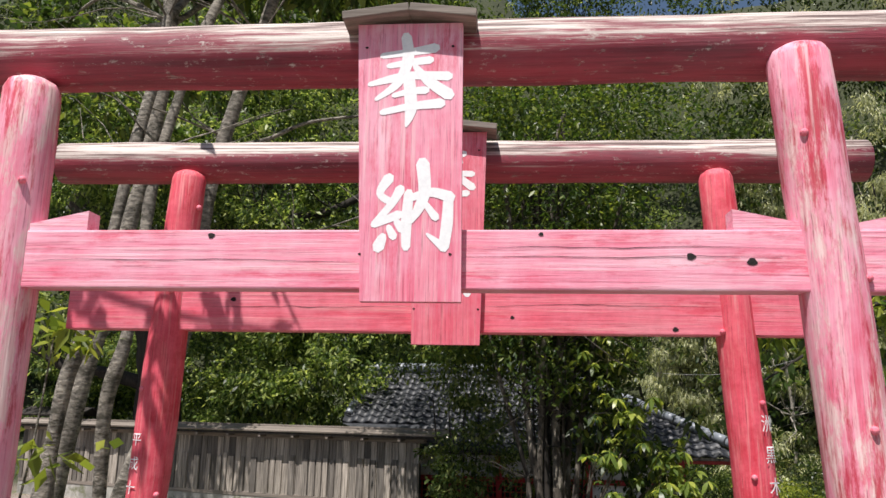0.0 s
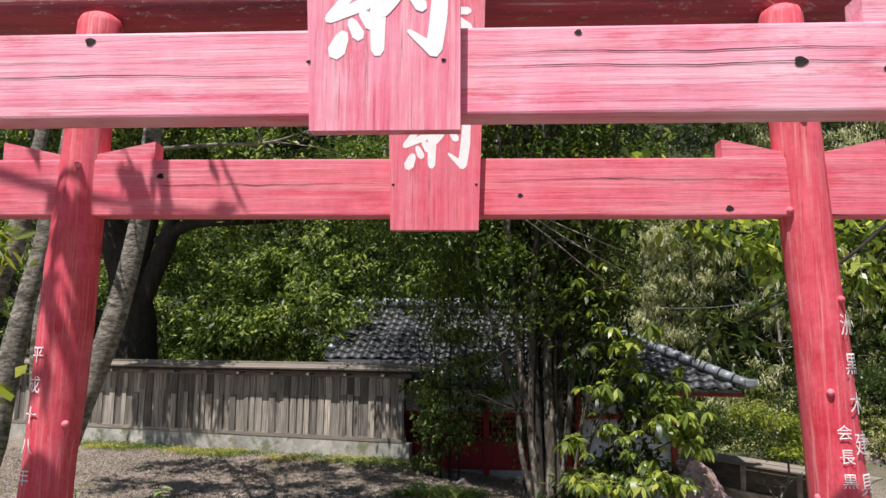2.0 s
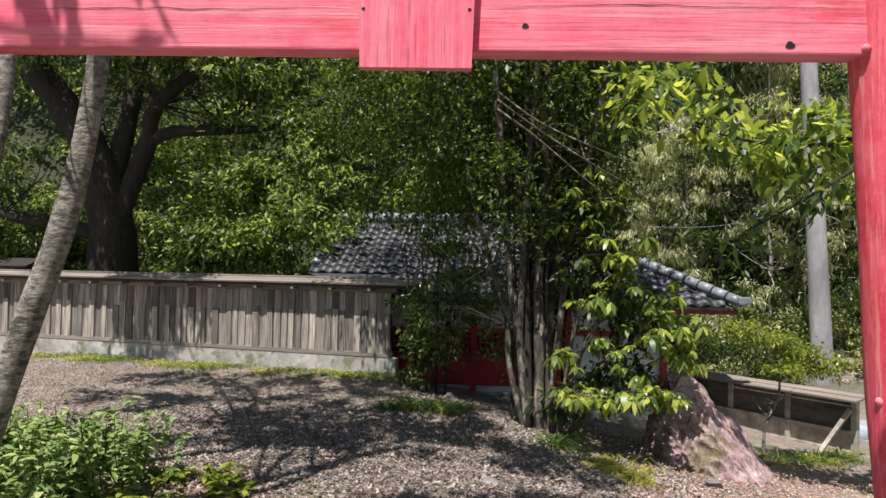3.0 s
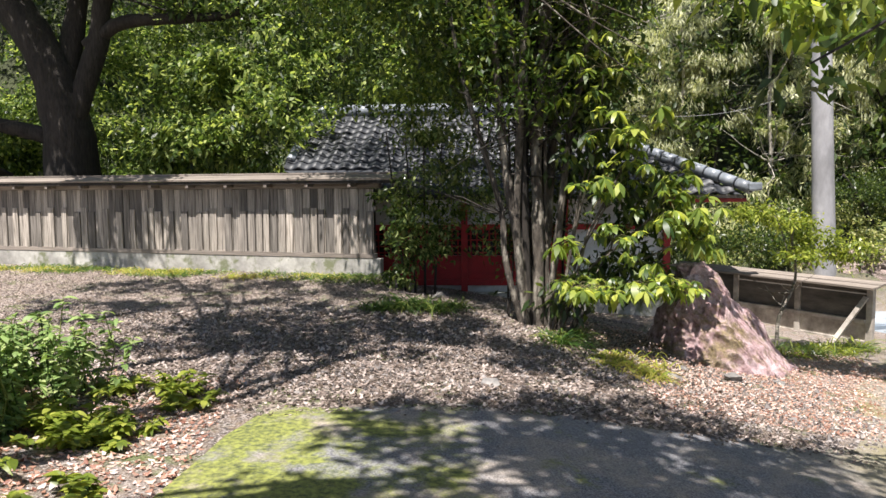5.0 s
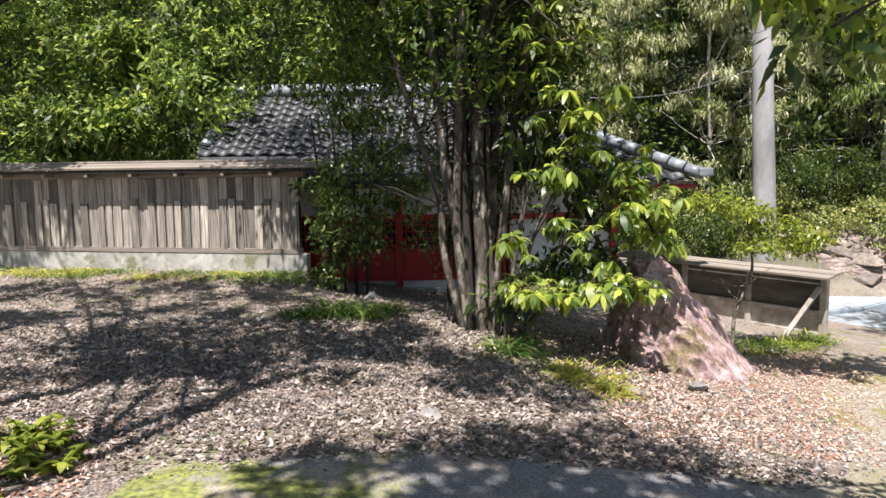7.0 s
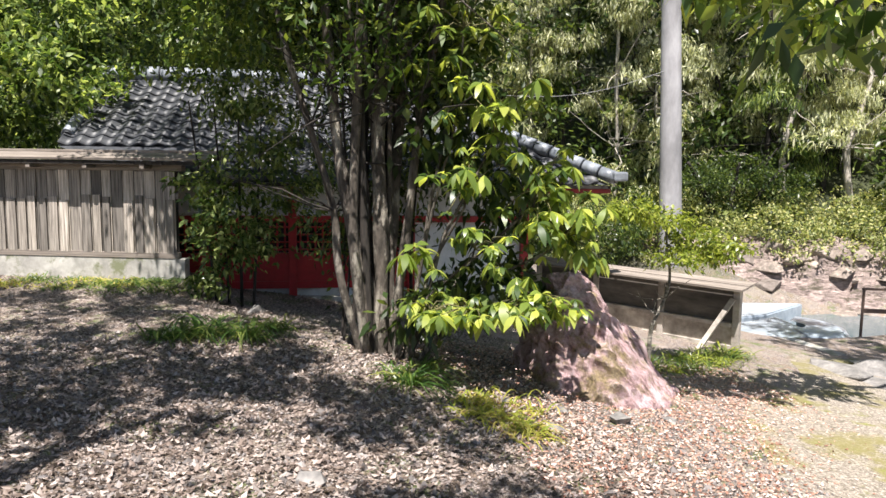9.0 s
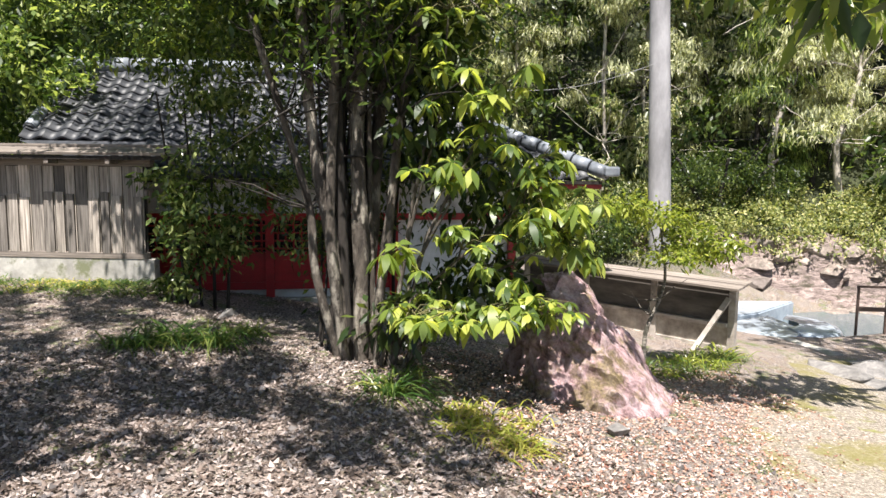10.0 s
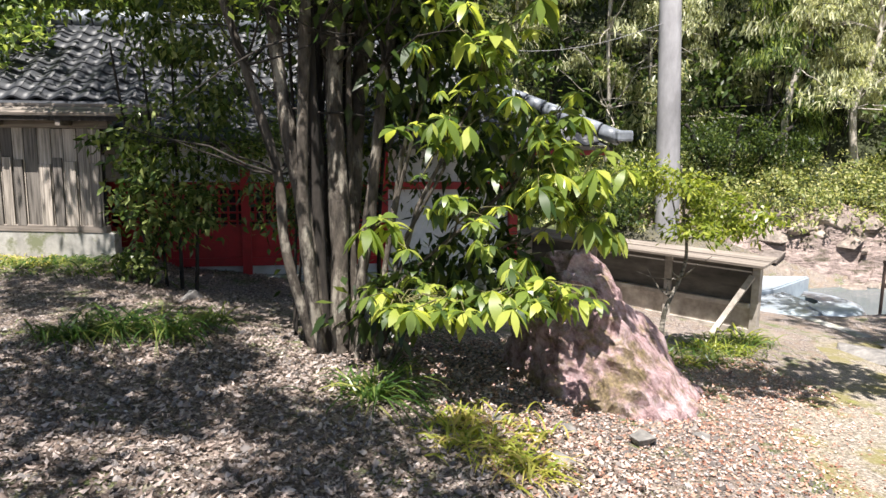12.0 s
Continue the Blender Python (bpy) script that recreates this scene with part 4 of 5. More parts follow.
# the many-stemmed tree in front of the hall
tree = thing("evergreen_tree", "tall many-stemmed evergreen tree in front of the hall", "tree")
STEMS = [((1.55, 11.5, -0.3), (1.32, 11.5, 0.6), (1.27, 11.5, 1.2), (1.05, 11.55, 2.0), (0.8, 11.6, 2.9), (0.5, 11.7, 4.5), 0.045),
         ((1.6, 11.45, -0.3), (1.5, 11.45, 0.7), (1.32, 11.45, 1.7), (1.2, 11.4, 2.9), (1.0, 11.3, 5.0), (0.8, 11.2, 6.5), 0.075),
         ((1.66, 11.55, -0.3), (1.6, 11.6, 1.0), (1.5, 11.7, 2.4), (1.42, 11.8, 3.6), (1.3, 12.0, 5.2), (1.2, 12.1, 6.5), 0.06),
         ((1.7, 11.4, -0.3), (1.72, 11.45, 0.8), (1.7, 11.5, 2.0), (1.78, 11.5, 3.2), (1.8, 11.5, 5.0), (1.9, 11.5, 7.0), 0.085),
         ((1.75, 11.55, -0.3), (1.85, 11.6, 1.0), (1.95, 11.7, 2.2), (2.1, 11.8, 3.4), (2.3, 11.9, 5.0), (2.6, 12.0, 6.8), 0.075),
         ((1.62, 11.65, -0.3), (1.55, 11.8, 0.9), (1.65, 12.0, 2.4), (1.6, 12.2, 4.0), (1.5, 12.4, 5.6), (1.4, 12.6, 7.0), 0.065),
         ((1.78, 11.45, -0.3), (1.95, 11.4, 0.9), (2.05, 11.3, 2.0), (2.25, 11.2, 3.2), (2.5, 11.0, 4.6), (2.8, 10.8, 6.0), 0.055),
         ((1.58, 11.38, -0.3), (1.44, 11.35, 0.9), (1.46, 11.3, 2.2), (1.5, 11.2, 3.4), (1.6, 11.0, 5.0), (1.7, 10.8, 6.5), 0.05),
         ((1.7, 11.6, -0.3), (1.9, 11.9, 1.2), (1.85, 12.2, 2.6), (2.0, 12.5, 4.2), (2.1, 12.7, 5.8), (2.2, 12.9, 7.2), 0.06)]
rk = random.Random(19)
for k in range(4):
    x, y, lx, ly = 1.68 + rk.uniform(-0.16, 0.16), 11.5 + rk.uniform(-0.12, 0.25), rk.uniform(-0.28, 0.32), rk.uniform(-0.15, 0.2)
    STEMS.append((*[(x + lx * h * 0.28 + rk.uniform(-0.05, 0.05), y + ly * h * 0.28, h) for h in (-0.3, 0.8, 2.0, 3.2, 4.8, 6.6)], rk.uniform(0.03, 0.05)))
for k, (*pts, r) in enumerate(STEMS):
    stem(pts, r * 0.95, r * 0.5, M_BARK if k in (5, 8, 10) else M_BARK_GREY, tree, k * 2.0, wob=0.35)
for k in range(22):
    x, y, lx = 1.72 + rk.uniform(-0.3, 0.45), 11.75 + rk.uniform(-0.2, 0.5), rk.uniform(-0.3, 0.35)
    stem([(x + lx * h * 0.3 + rk.uniform(-0.06, 0.06), y + 0.05 * h, h) for h in (-0.3, 0.8, 2.0, 3.2, 4.6)], rk.uniform(0.012, 0.022), 0.006, M_BARK, tree, k * 1.3, "sucker", 6)
# leaves within the stems coloured darker than the crown, as its shaded inside
crown("shaded_inner_foliage", [(1.75, 12.3, 1.2, 0.5, 0.3, 0.9), (1.6, 12.4, 2.6, 0.9, 0.4, 0.9), (2.3, 12.2, 2.0, 0.6, 0.35, 1.0), (1.9, 12.5, 3.9, 1.4, 0.5, 0.7), (0.9, 12.6, 3.3, 0.6, 0.4, 0.6)], 420, 26, 0.075, M_LEAF_DARK, tree, 17, 0.15)
twigs(tree, [STEMS[k][j] for k in range(9) for j in (2, 3, 4)], 1.1, 120, M_BARK, 3, 0.012)
crown("crown", [(1.6, 11.8, 5.4, 2.0, 1.5, 1.5), (2.3, 11.4, 4.4, 1.1, 0.9, 0.9), (0.6, 12.0, 4.0, 1.1, 0.9, 0.8), (1.7, 12.6, 3.4, 1.2, 0.6, 0.8), (1.9, 12.0, 7.0, 2.4, 1.8, 1.4), (2.4, 11.6, 3.2, 0.7, 0.5, 0.8),
                (1.6, 11.1, 2.7, 0.6, 0.25, 0.5), (1.2, 11.2, 3.2, 0.6, 0.3, 0.4), (-0.2, 13.4, 4.1, 0.9, 0.5, 0.4), (0.4, 13.3, 3.1, 0.7, 0.35, 0.5), (-1.0, 14.2, 4.6, 1.2, 0.6, 0.5),
                (0.8, 14.2, 5.2, 1.6, 0.9, 0.5), (2.8, 14.0, 5.4, 1.4, 0.9, 0.5), (-0.8, 15.2, 5.8, 1.3, 0.9, 0.4), (-0.6, 13.5, 5.2, 1.0, 0.7, 0.4), (0.1, 14.6, 2.9, 0.4, 0.3, 0.5), (0.9, 14.4, 3.0, 0.5, 0.3, 0.5), (-0.8, 15.0, 3.1, 0.5, 0.3, 0.4)], 1650, 30, 0.10, M_LEAF_MID, tree, 1, 0.17)

# vine-covered shrub at the fence's end
bush = thing("camellia_bush", "dark glossy shrub crowding the end of the fence", "bush")
for k in range(4):
    stem([(0.1 + 0.15 * k, 14.5, -0.4), (0.0 + 0.2 * k, 14.5, 0.6), (-0.1 + 0.25 * k, 14.45, 1.5), (-0.2 + 0.3 * k, 14.4, 2.4)], 0.022, 0.01, M_BARK, bush, k, "stem", 7)
crown("crown", [(0.3, 14.2, 0.6, 0.5, 0.35, 0.6), (0.55, 14.1, 1.3, 0.75, 0.35, 0.4), (1.0, 14.1, 0.85, 0.45, 0.25, 0.4), (0.55, 14.3, 1.75, 0.6, 0.3, 0.3), (0.0, 14.2, 0.75, 0.25, 0.2, 0.35), (0.2, 14.2, 0.1, 0.4, 0.25, 0.25), (0.95, 14.1, 2.3, 0.5, 0.3, 0.4),
                (0.35, 14.4, 2.6, 0.5, 0.3, 0.4), (1.3, 14.0, 1.5, 0.3, 0.25, 0.35)], 300, 18, 0.10, M_LEAF_CAMELLIA, bush, 11, 0.09, 0.3, 70, 0.13)

# broad-leaved shrub with drooping whorls
shrub = thing("whorl_leaved_shrub", "shrub with large drooping whorled leaves, yellow-green where sunlit", "shrub")


def blade_object(name, base, along, length, width, material, parent, droop, seed, prof=(0.12, 0.85, 1.0, 0.72, 0.03)):
    """Leaves or blades of five cross-lines each, arching under their weight."""
    r = np.random.default_rng(seed)
    n, m = len(base), len(prof)
    side = unit(np.cross(along, np.array((0, 0, 1.0)) + r.normal(size=along.shape) * 0.25))
    up = unit(np.cross(side, along))
    v = np.zeros((n, m, 2, 3))
    for k, w in enumerate(prof):
        t = k / (m - 1)
        c = base + along * (length * t)[:, None] - np.array((0, 0, 1.0)) * (length * droop * t * t)[:, None]
        for q, sg in enumerate((-1, 1)):
            v[:, k, q] = c + side * (width * w * 0.5 * sg)[:, None] + up * (width * w * 0.12)[:, None]
    idx = np.arange(n)[:, None, None] * (2 * m) + np.arange(m - 1)[None, :, None] * 2
    quads = (idx + np.array((0, 1, 3, 2))).reshape(-1, 4)
    me = bpy.data.meshes.new(name)
    me.vertices.add(n * m * 2)
    me.vertices.foreach_set("co", v.astype(np.float32).ravel())
    me.loops.add(len(quads) * 4)
    me.loops.foreach_set("vertex_index", quads.astype(np.int32).ravel())
    me.polygons.add(len(quads))
    me.polygons.foreach_set("loop_start", np.arange(len(quads), dtype=np.int32) * 4)
    me.polygons.foreach_set("use_smooth", np.ones(len(quads), dtype=bool))
    me.update(calc_edges=True)
    me.materials.append(material)
    ob = new(name, me)
    ob.parent = parent
    return ob


M_LEAF_BIG = leaf_mat("broad_leaf", (0.04, 0.08, 0.03), (0.20, 0.27, 0.055), (0.52, 0.55, 0.12), 0.34, 0.55)
r = np.random.default_rng(21)
heads, roots = [], []
# centre, spread and number of the hanging whorls on each bough
BOUGHS = ((2.0, 10.55, 0.40, 0.22, 0.25, 0.10, 16), (2.4, 10.45, 0.40, 0.30, 0.25, 0.12, 30), (2.95, 10.4, 0.45, 0.30, 0.2, 0.16, 38), (3.28, 10.6, 1.05, 0.24, 0.25, 0.28, 38),
          (3.08, 10.7, 1.5, 0.26, 0.25, 0.26, 36), (2.65, 10.7, 2.15, 0.26, 0.3, 0.26, 24), (2.45, 10.6, 0.95, 0.26, 0.22, 0.16, 12), (2.4, 10.7, 1.5, 0.26, 0.25, 0.22, 14),
          (2.35, 10.9, 2.35, 0.30, 0.3, 0.30, 14), (2.4, 10.9, 2.95, 0.32, 0.3, 0.28, 16), (1.85, 10.8, 0.85, 0.16, 0.2, 0.16, 7))
for cx, cy, cz, rx, ry, rz, n in BOUGHS:
    heads.append(np.array((cx, cy, cz)) + np.clip(r.normal(size=(n, 3)) * 0.75, -1.4, 1.4) * np.array((rx, ry, rz)))
    roots += [(cx, cy + 0.12, cz - 0.05)] * n
heads = np.concatenate(heads)
heads[:, 2] = np.maximum(heads[:, 2], 0.30 + 0.12 * np.abs(np.sin(heads[:, 0] * 9)))
per = 9
size = r.uniform(0.08, 0.18, len(heads))
ang = r.uniform(0, 2 * np.pi, (len(heads), 1)) + np.linspace(0, 2 * np.pi, per, endpoint=False)[None] + r.normal(size=(len(heads), per)) * 0.3
tilt = r.uniform(-1.1, 0.4, (len(heads), 1)) + r.normal(size=ang.shape) * 0.35
along = np.stack((np.cos(ang), np.sin(ang), tilt), axis=2).reshape(-1, 3)
ln = np.repeat(size, per) * r.uniform(0.7, 1.15, len(along))
blade_object("foliage", np.repeat(heads, per, axis=0), unit(along), ln, ln * r.uniform(0.36, 0.50, len(along)), M_LEAF_BIG, shrub, 0.5, 5, (0.06, 0.42, 0.85, 1.0, 0.7, 0.06))
# dark leaf colour for the shrub's shaded inside, also screening the hall wall
crown("shaded_inner_foliage", [(2.7, 11.2, 0.5, 0.6, 0.25, 0.35), (2.9, 11.3, 1.4, 0.35, 0.3, 0.6), (2.3, 11.3, 2.3, 0.45, 0.35, 0.7), (2.1, 11.2, 0.3, 0.4, 0.2, 0.25)], 130, 16, 0.14, M_LEAF_DARK, shrub, 23, 0.14, 0.6)
M_TWIG_GREEN = simple("green_brown_twig", (0.06, 0.055, 0.02), (0.20, 0.18, 0.07), 20, 0.8, bumps=0.3)
for k, (cx, cy, cz, *_r) in enumerate(BOUGHS):
    bm = bmesh.new()
    tube_bm_fast(bm, [Vector((1.8 + 0.2 * (cx - 1.8), 11.3, -0.3)), Vector((1.85 + 0.5 * (cx - 1.8), 11.2, 0.45 * cz)), Vector((cx, cy + 0.22, cz * 0.85)), Vector((cx, cy + 0.12, cz))], [0.022, 0.017, 0.011, 0.007], 6)
    part("bough", bm, M_BARK_GREY, shrub)
for h, q in zip(heads, roots):
    e, q = Vector(h), Vector(q)
    bm = bmesh.new()
    tube_bm_fast(bm, [q, q.lerp(e, 0.55) + Vector((0, 0, 0.05)), e], [0.006, 0.005, 0.003], 4)
    part("stem", bm, M_TWIG_GREEN, shrub)

# old tree behind the fence
big = thing("camphor_tree", "huge old tree with black trunk and spreading limbs", "tree")
stem([(-7.3, 19.5, -0.3), (-7.3, 19.5, 1.5), (-7.4, 19.5, 3.2), (-7.9, 19.5, 4.7), (-8.8, 19.6, 6.0), (-10.2, 19.8, 7.6)], 0.62, 0.3, M_BARK, big, 2, seg=18)
stem([(-7.2, 19.4, 3.0), (-6.6, 19.4, 4.6), (-6.3, 19.4, 5.8), (-5.0, 19.3, 6.8), (-3.0, 19.2, 7.3), (-1.5, 19.1, 8.2)], 0.26, 0.08, M_BARK, big, 4, "limb")
stem([(-6.8, 19.4, 4.6), (-6.0, 19.3, 5.1), (-4.6, 19.2, 5.2), (-3.6, 19.2, 5.3), (-2.2, 19.1, 6.0)], 0.17, 0.06, M_BARK, big, 5, "limb")
stem([(-7.5, 19.5, 2.6), (-8.6, 19.4, 2.9), (-9.8, 19.3, 3.1), (-11, 19.2, 4.0)], 0.2, 0.1, M_BARK, big, 6, "limb")
stem([(-7.4, 19.5, 3.6), (-7.2, 19.9, 5.5), (-6.9, 20.2, 8.0), (-6.5, 20.4, 11)], 0.28, 0.1, M_BARK, big, 7, "limb")
twigs(big, [(-6.3, 19.4, 5.8), (-5.0, 19.3, 6.8), (-3.0, 19.2, 7.3), (-4.6, 19.2, 5.2), (-9.8, 19.3, 3.1), (-8.8, 19.6, 6.0), (-6.9, 20.2, 8)], 2.2, 70, M_BARK, 9, 0.03)
crown("crown", [(-4.6, 19.2, 6.9, 2.6, 1.6, 0.9), (-8.6, 19.6, 7.6, 3.0, 2.0, 1.5), (-2.4, 19.4, 8.0, 2.0, 1.6, 1.2), (-6.4, 20.3, 10.5, 4.0, 2.4, 2.0), (-10.4, 19.4, 4.4, 1.4, 1.2, 0.9), (-3.6, 19.2, 5.4, 1.4, 0.8, 0.5), (-5.4, 19.5, 3.4, 1.1, 0.8, 0.6), (-8.4, 17.4, 8.0, 2.0, 1.2, 0.8), (-6.2, 17.4, 8.4, 1.8, 1.2, 0.7), (-8.6, 17.3, 9.4, 1.6, 1.0, 0.5), (-8.3, 17.6, 7.1, 1.2, 0.6, 0.35)], 1500, 30, 0.16, M_LEAF_WOOD, big, 2, 0.16, 0.2, 190)

# shrubs behind the fence
hedge = thing("hedge_shrubs", "dense bright-green shrubs rising behind the fence", "shrubs", kind="stuff")
crown("foliage", [(-2.6, 17.4, 2.5, 1.2, 0.7, 0.8), (-4.2, 18.2, 2.8, 1.3, 0.8, 1.1), (-3.2, 18.4, 4.0, 1.8, 0.8, 1.0), (-5.4, 18.8, 2.3, 0.7, 0.6, 0.7), (-9.5, 20.5, 2.3, 1.6, 1.0, 1.1)], 700, 26, 0.15, M_LEAF_WOOD, hedge, 3, 0.13, 0.2, 75, 0.26)
hedge = thing("backdrop_shrubs", "tall evergreen thicket behind the hall roof", "shrubs", kind="stuff")
crown("foliage", [(0.2, 21.5, 5.2, 2.6, 1.2, 2.2), (-3.5, 22.5, 4.0, 3.2, 1.2, 2.6), (3.6, 22.0, 5.4, 2.4, 1.2, 2.4), (-8.0, 24.0, 3.5, 4, 1.4, 3), (0.5, 18.6, 4.6, 1.3, 0.8, 1.0)], 1500, 28, 0.16, M_LEAF_WOOD, hedge, 31, 0.15, 0.2, 170)

# pale-trunked trees on the bank beside the gates
lean_tree = thing("leaning_tree", "slim leaning tree with pale ringed bark", "tree", "trees beside the gates")
stem([(-3.05, 6.4, -0.1), (-2.85, 6.4, 0.7), (-2.6, 6.4, 1.5), (-2.35, 6.4, 2.3), (-2.2, 6.4, 3.1), (-2.1, 6.4, 4.2), (-1.8, 6.5, 5.6), (-1.4, 6.6, 7.2)], 0.11, 0.05, M_BARK_PALE, lean_tree, 1, wob=0.1)
twigs(lean_tree, [(-2.1, 6.4, 4.6), (-1.8, 6.5, 5.6), (-1.4, 6.6, 7.0)], 1.8, 20, M_BARK_PALE, 4, 0.012)
crown("crown", [(-1.6, 7.1, 7.0, 1.4, 1.0, 0.6), (-2.6, 7.8, 7.6, 1.5, 1.5, 0.6), (-0.9, 8.2, 7.4, 0.9, 1.2, 0.5), (0.2, 6.4, 7.6, 1.0, 0.8, 0.4), (-0.9, 4.3, 7.3, 1.1, 0.7, 0.4), (-0.3, 7.3, 7.6, 0.7, 0.6, 0.4)], 105, 62, 0.16, M_LEAF_MID, lean_tree, 41, 0.16)
for k, (pts, r0, blobs) in enumerate((([(-2.95, 5.5, 0), (-2.82, 5.5, 1.5), (-2.75, 5.5, 2.3), (-2.62, 5.5, 2.8), (-2.5, 5.6, 4.0), (-2.4, 5.8, 5.4), (-2.6, 6.2, 7.0)], 0.075, [(-3.4, 7.4, 7.2, 1.0, 1.2, 0.5), (-2.3, 9.6, 7.4, 1.3, 1.0, 0.5)]),
                               ([(-2.55, 5.8, 0), (-2.5, 5.7, 1.5), (-2.48, 5.6, 2.2), (-2.36, 5.6, 2.8), (-2.3, 5.7, 4.2), (-2.0, 6.0, 5.8), (-1.6, 6.6, 7.2)], 0.06, [(-1.0, 10.2, 7.4, 1.2, 1.1, 0.5), (-3.9, 9.8, 7.0, 1.1, 1.2, 0.5)]),
                               ([(-3.7, 7.0, 0), (-3.4, 7.0, 2.0), (-3.1, 7.0, 3.6), (-2.9, 7.0, 5.0), (-2.85, 7.0, 6.0), (-3.0, 7.1, 8.0)], 0.10, [(-4.0, 11.2, 7.6, 1.0, 0.9, 0.5), (-2.0, 11.2, 7.8, 0.8, 0.7, 0.4), (-6.2, 14.6, 7.2, 1.2, 0.8, 0.4), (-5.4, 9.3, 7.0, 1.1, 0.9, 0.4), (-5.6, 11.3, 7.0, 1.0, 0.9, 0.4)]))):
    t = thing("pale_trunk_tree", "slender tree with pale mottled bark beside the path", "tree", "trees beside the gates")
    stem(pts, r0, r0 * 0.5, M_BARK_PALE, t, 3.0 * k, wob=0.5)
    for q, b in enumerate(blobs):
        stem([pts[-2], ((pts[-1][0] + b[0]) / 2, (pts[-1][1] + b[1]) / 2, b[2]), b[:3]], 0.035, 0.012, M_BARK_PALE, t, 5 + q, "limb", 7)
    twigs(t, [*pts[-3:], *[b[:3] for b in blobs]], 1.2, 30, M_BARK_PALE, 60 + k, 0.009)
    crown("crown", blobs, 17 * len(blobs), 62, 0.16, M_LEAF_MID, t, 50 + k, 0.16)

# overhanging trees whose branches shade the lane
for k, (bx, by, blobs) in enumerate(((-4.8, 3.2, [(-0.9, 3.6, 6.8, 1.0, 0.8, 0.4), (0.5, 3.5, 7.0, 1.2, 0.8, 0.4)]),
                                     (5.2, 3.8, [(1.6, 3.9, 6.8, 1.1, 1.0, 0.4), (0.5, 4.7, 7.2, 1.2, 0.6, 0.4)]),
                                     (10.8, 8.2, [(8.6, 9.9, 7.0, 1.1, 0.9, 0.4), (8.4, 11.2, 7.2, 1.1, 1.0, 0.4), (9.6, 12.6, 7.4, 1.3, 1.1, 0.4)]))):
    t = thing("overhanging_tree", "evergreen tree with branches reaching over the lane", "tree")
    g0 = gz(bx, by)
    stem([(bx, by, g0 - 0.2), (bx + 0.1, by, g0 + 2.5), (bx - 0.1, by, g0 + 5), (bx, by, g0 + 8.5)], 0.2, 0.1, M_BARK, t, 70 + k)
    for q, b in enumerate(blobs):
        stem([(bx, by, g0 + 4.5 + 0.3 * q), ((bx + b[0]) / 2, (by + b[1]) / 2, b[2] - 0.3), (b[0], b[1], b[2])], 0.06, 0.02, M_BARK, t, 80 + q, "limb", 8)
    twigs(t, [b[:3] for b in blobs], 1.2, 40, M_BARK, 90 + k, 0.009)
    crown("crown", blobs, 20 * len(blobs), 62, 0.16, M_LEAF_MID, t, 95 + k, 0.16)

spray = thing("leafy_spray", "leafy branch spray above the farther gate", "branch")
stem([(-4.7, 3.2, 5.2), (-3.2, 2.9, 4.7), (-1.9, 2.7, 4.35), (-1.1, 2.6, 4.3)], 0.025, 0.006, M_BARK, spray, 4, "twig", 6)
crown("foliage", [(-1.5, 2.65, 4.35, 0.4, 0.25, 0.1), (-2.3, 2.8, 4.5, 0.5, 0.3, 0.12)], 20, 8, 0.13, M_LEAF_MID, spray, 97, 0.1)

shoot = thing("leafy_shoot", "bright young leaves on shoots beside the gate", "shoot")
stem([(-2.6, 4.5, 0.4), (-2.5, 4.5, 1.2), (-2.4, 4.5, 1.9), (-2.35, 4.5, 2.6)], 0.012, 0.005, M_BARK_PALE, shoot, 1, "twig", 6)
crown("foliage", [(-2.35, 4.5, 2.6, 0.25, 0.2, 0.08), (-2.3, 4.5, 1.88, 0.28, 0.2, 0.06)], 16, 8, 0.13, M_LEAF_YEL, shoot, 33, 0.09)
for pts, r0 in (([(-2.6, 7.0, 4.6), (-1.85, 7.0, 4.75), (-1.4, 7.0, 4.95), (-0.75, 7.0, 5.05), (-0.1, 7.1, 5.2)], 0.028),
                ([(-2.7, 7.0, 3.7), (-1.9, 7.0, 3.78), (-1.45, 7.0, 3.8), (-1.15, 7.0, 3.88), (-0.7, 7.0, 4.05)], 0.018)):
    t = thing("bare_branch", "pale bare branch reaching across the path", "branch", "bare branches")
    stem(pts, r0, 0.006, M_BARK_PALE, t, r0 * 99, "limb", 7)
    twigs(t, pts[1:], 0.7, 7, M_BARK_PALE, int(r0 * 999), 0.006)
t = thing("bare_branch", "thin bare branch hanging from the evergreen tree", "branch", "bare branches")
for q, dz in enumerate((0.0, -0.12, 0.1)):
    stem([(1.0, 10.6, 4.1 + dz), (1.5, 10.5, 3.72 + dz), (2.1, 10.5, 3.35 + dz * 2), (2.75, 10.5, 3.0 + dz * 3)], 0.016, 0.005, M_BARK_GREY, t, q, "limb", 6)
twigs(t, [(1.5, 10.5, 3.7), (2.1, 10.5, 3.35)], 0.8, 10, M_BARK_GREY, 5, 0.006, 0.3)

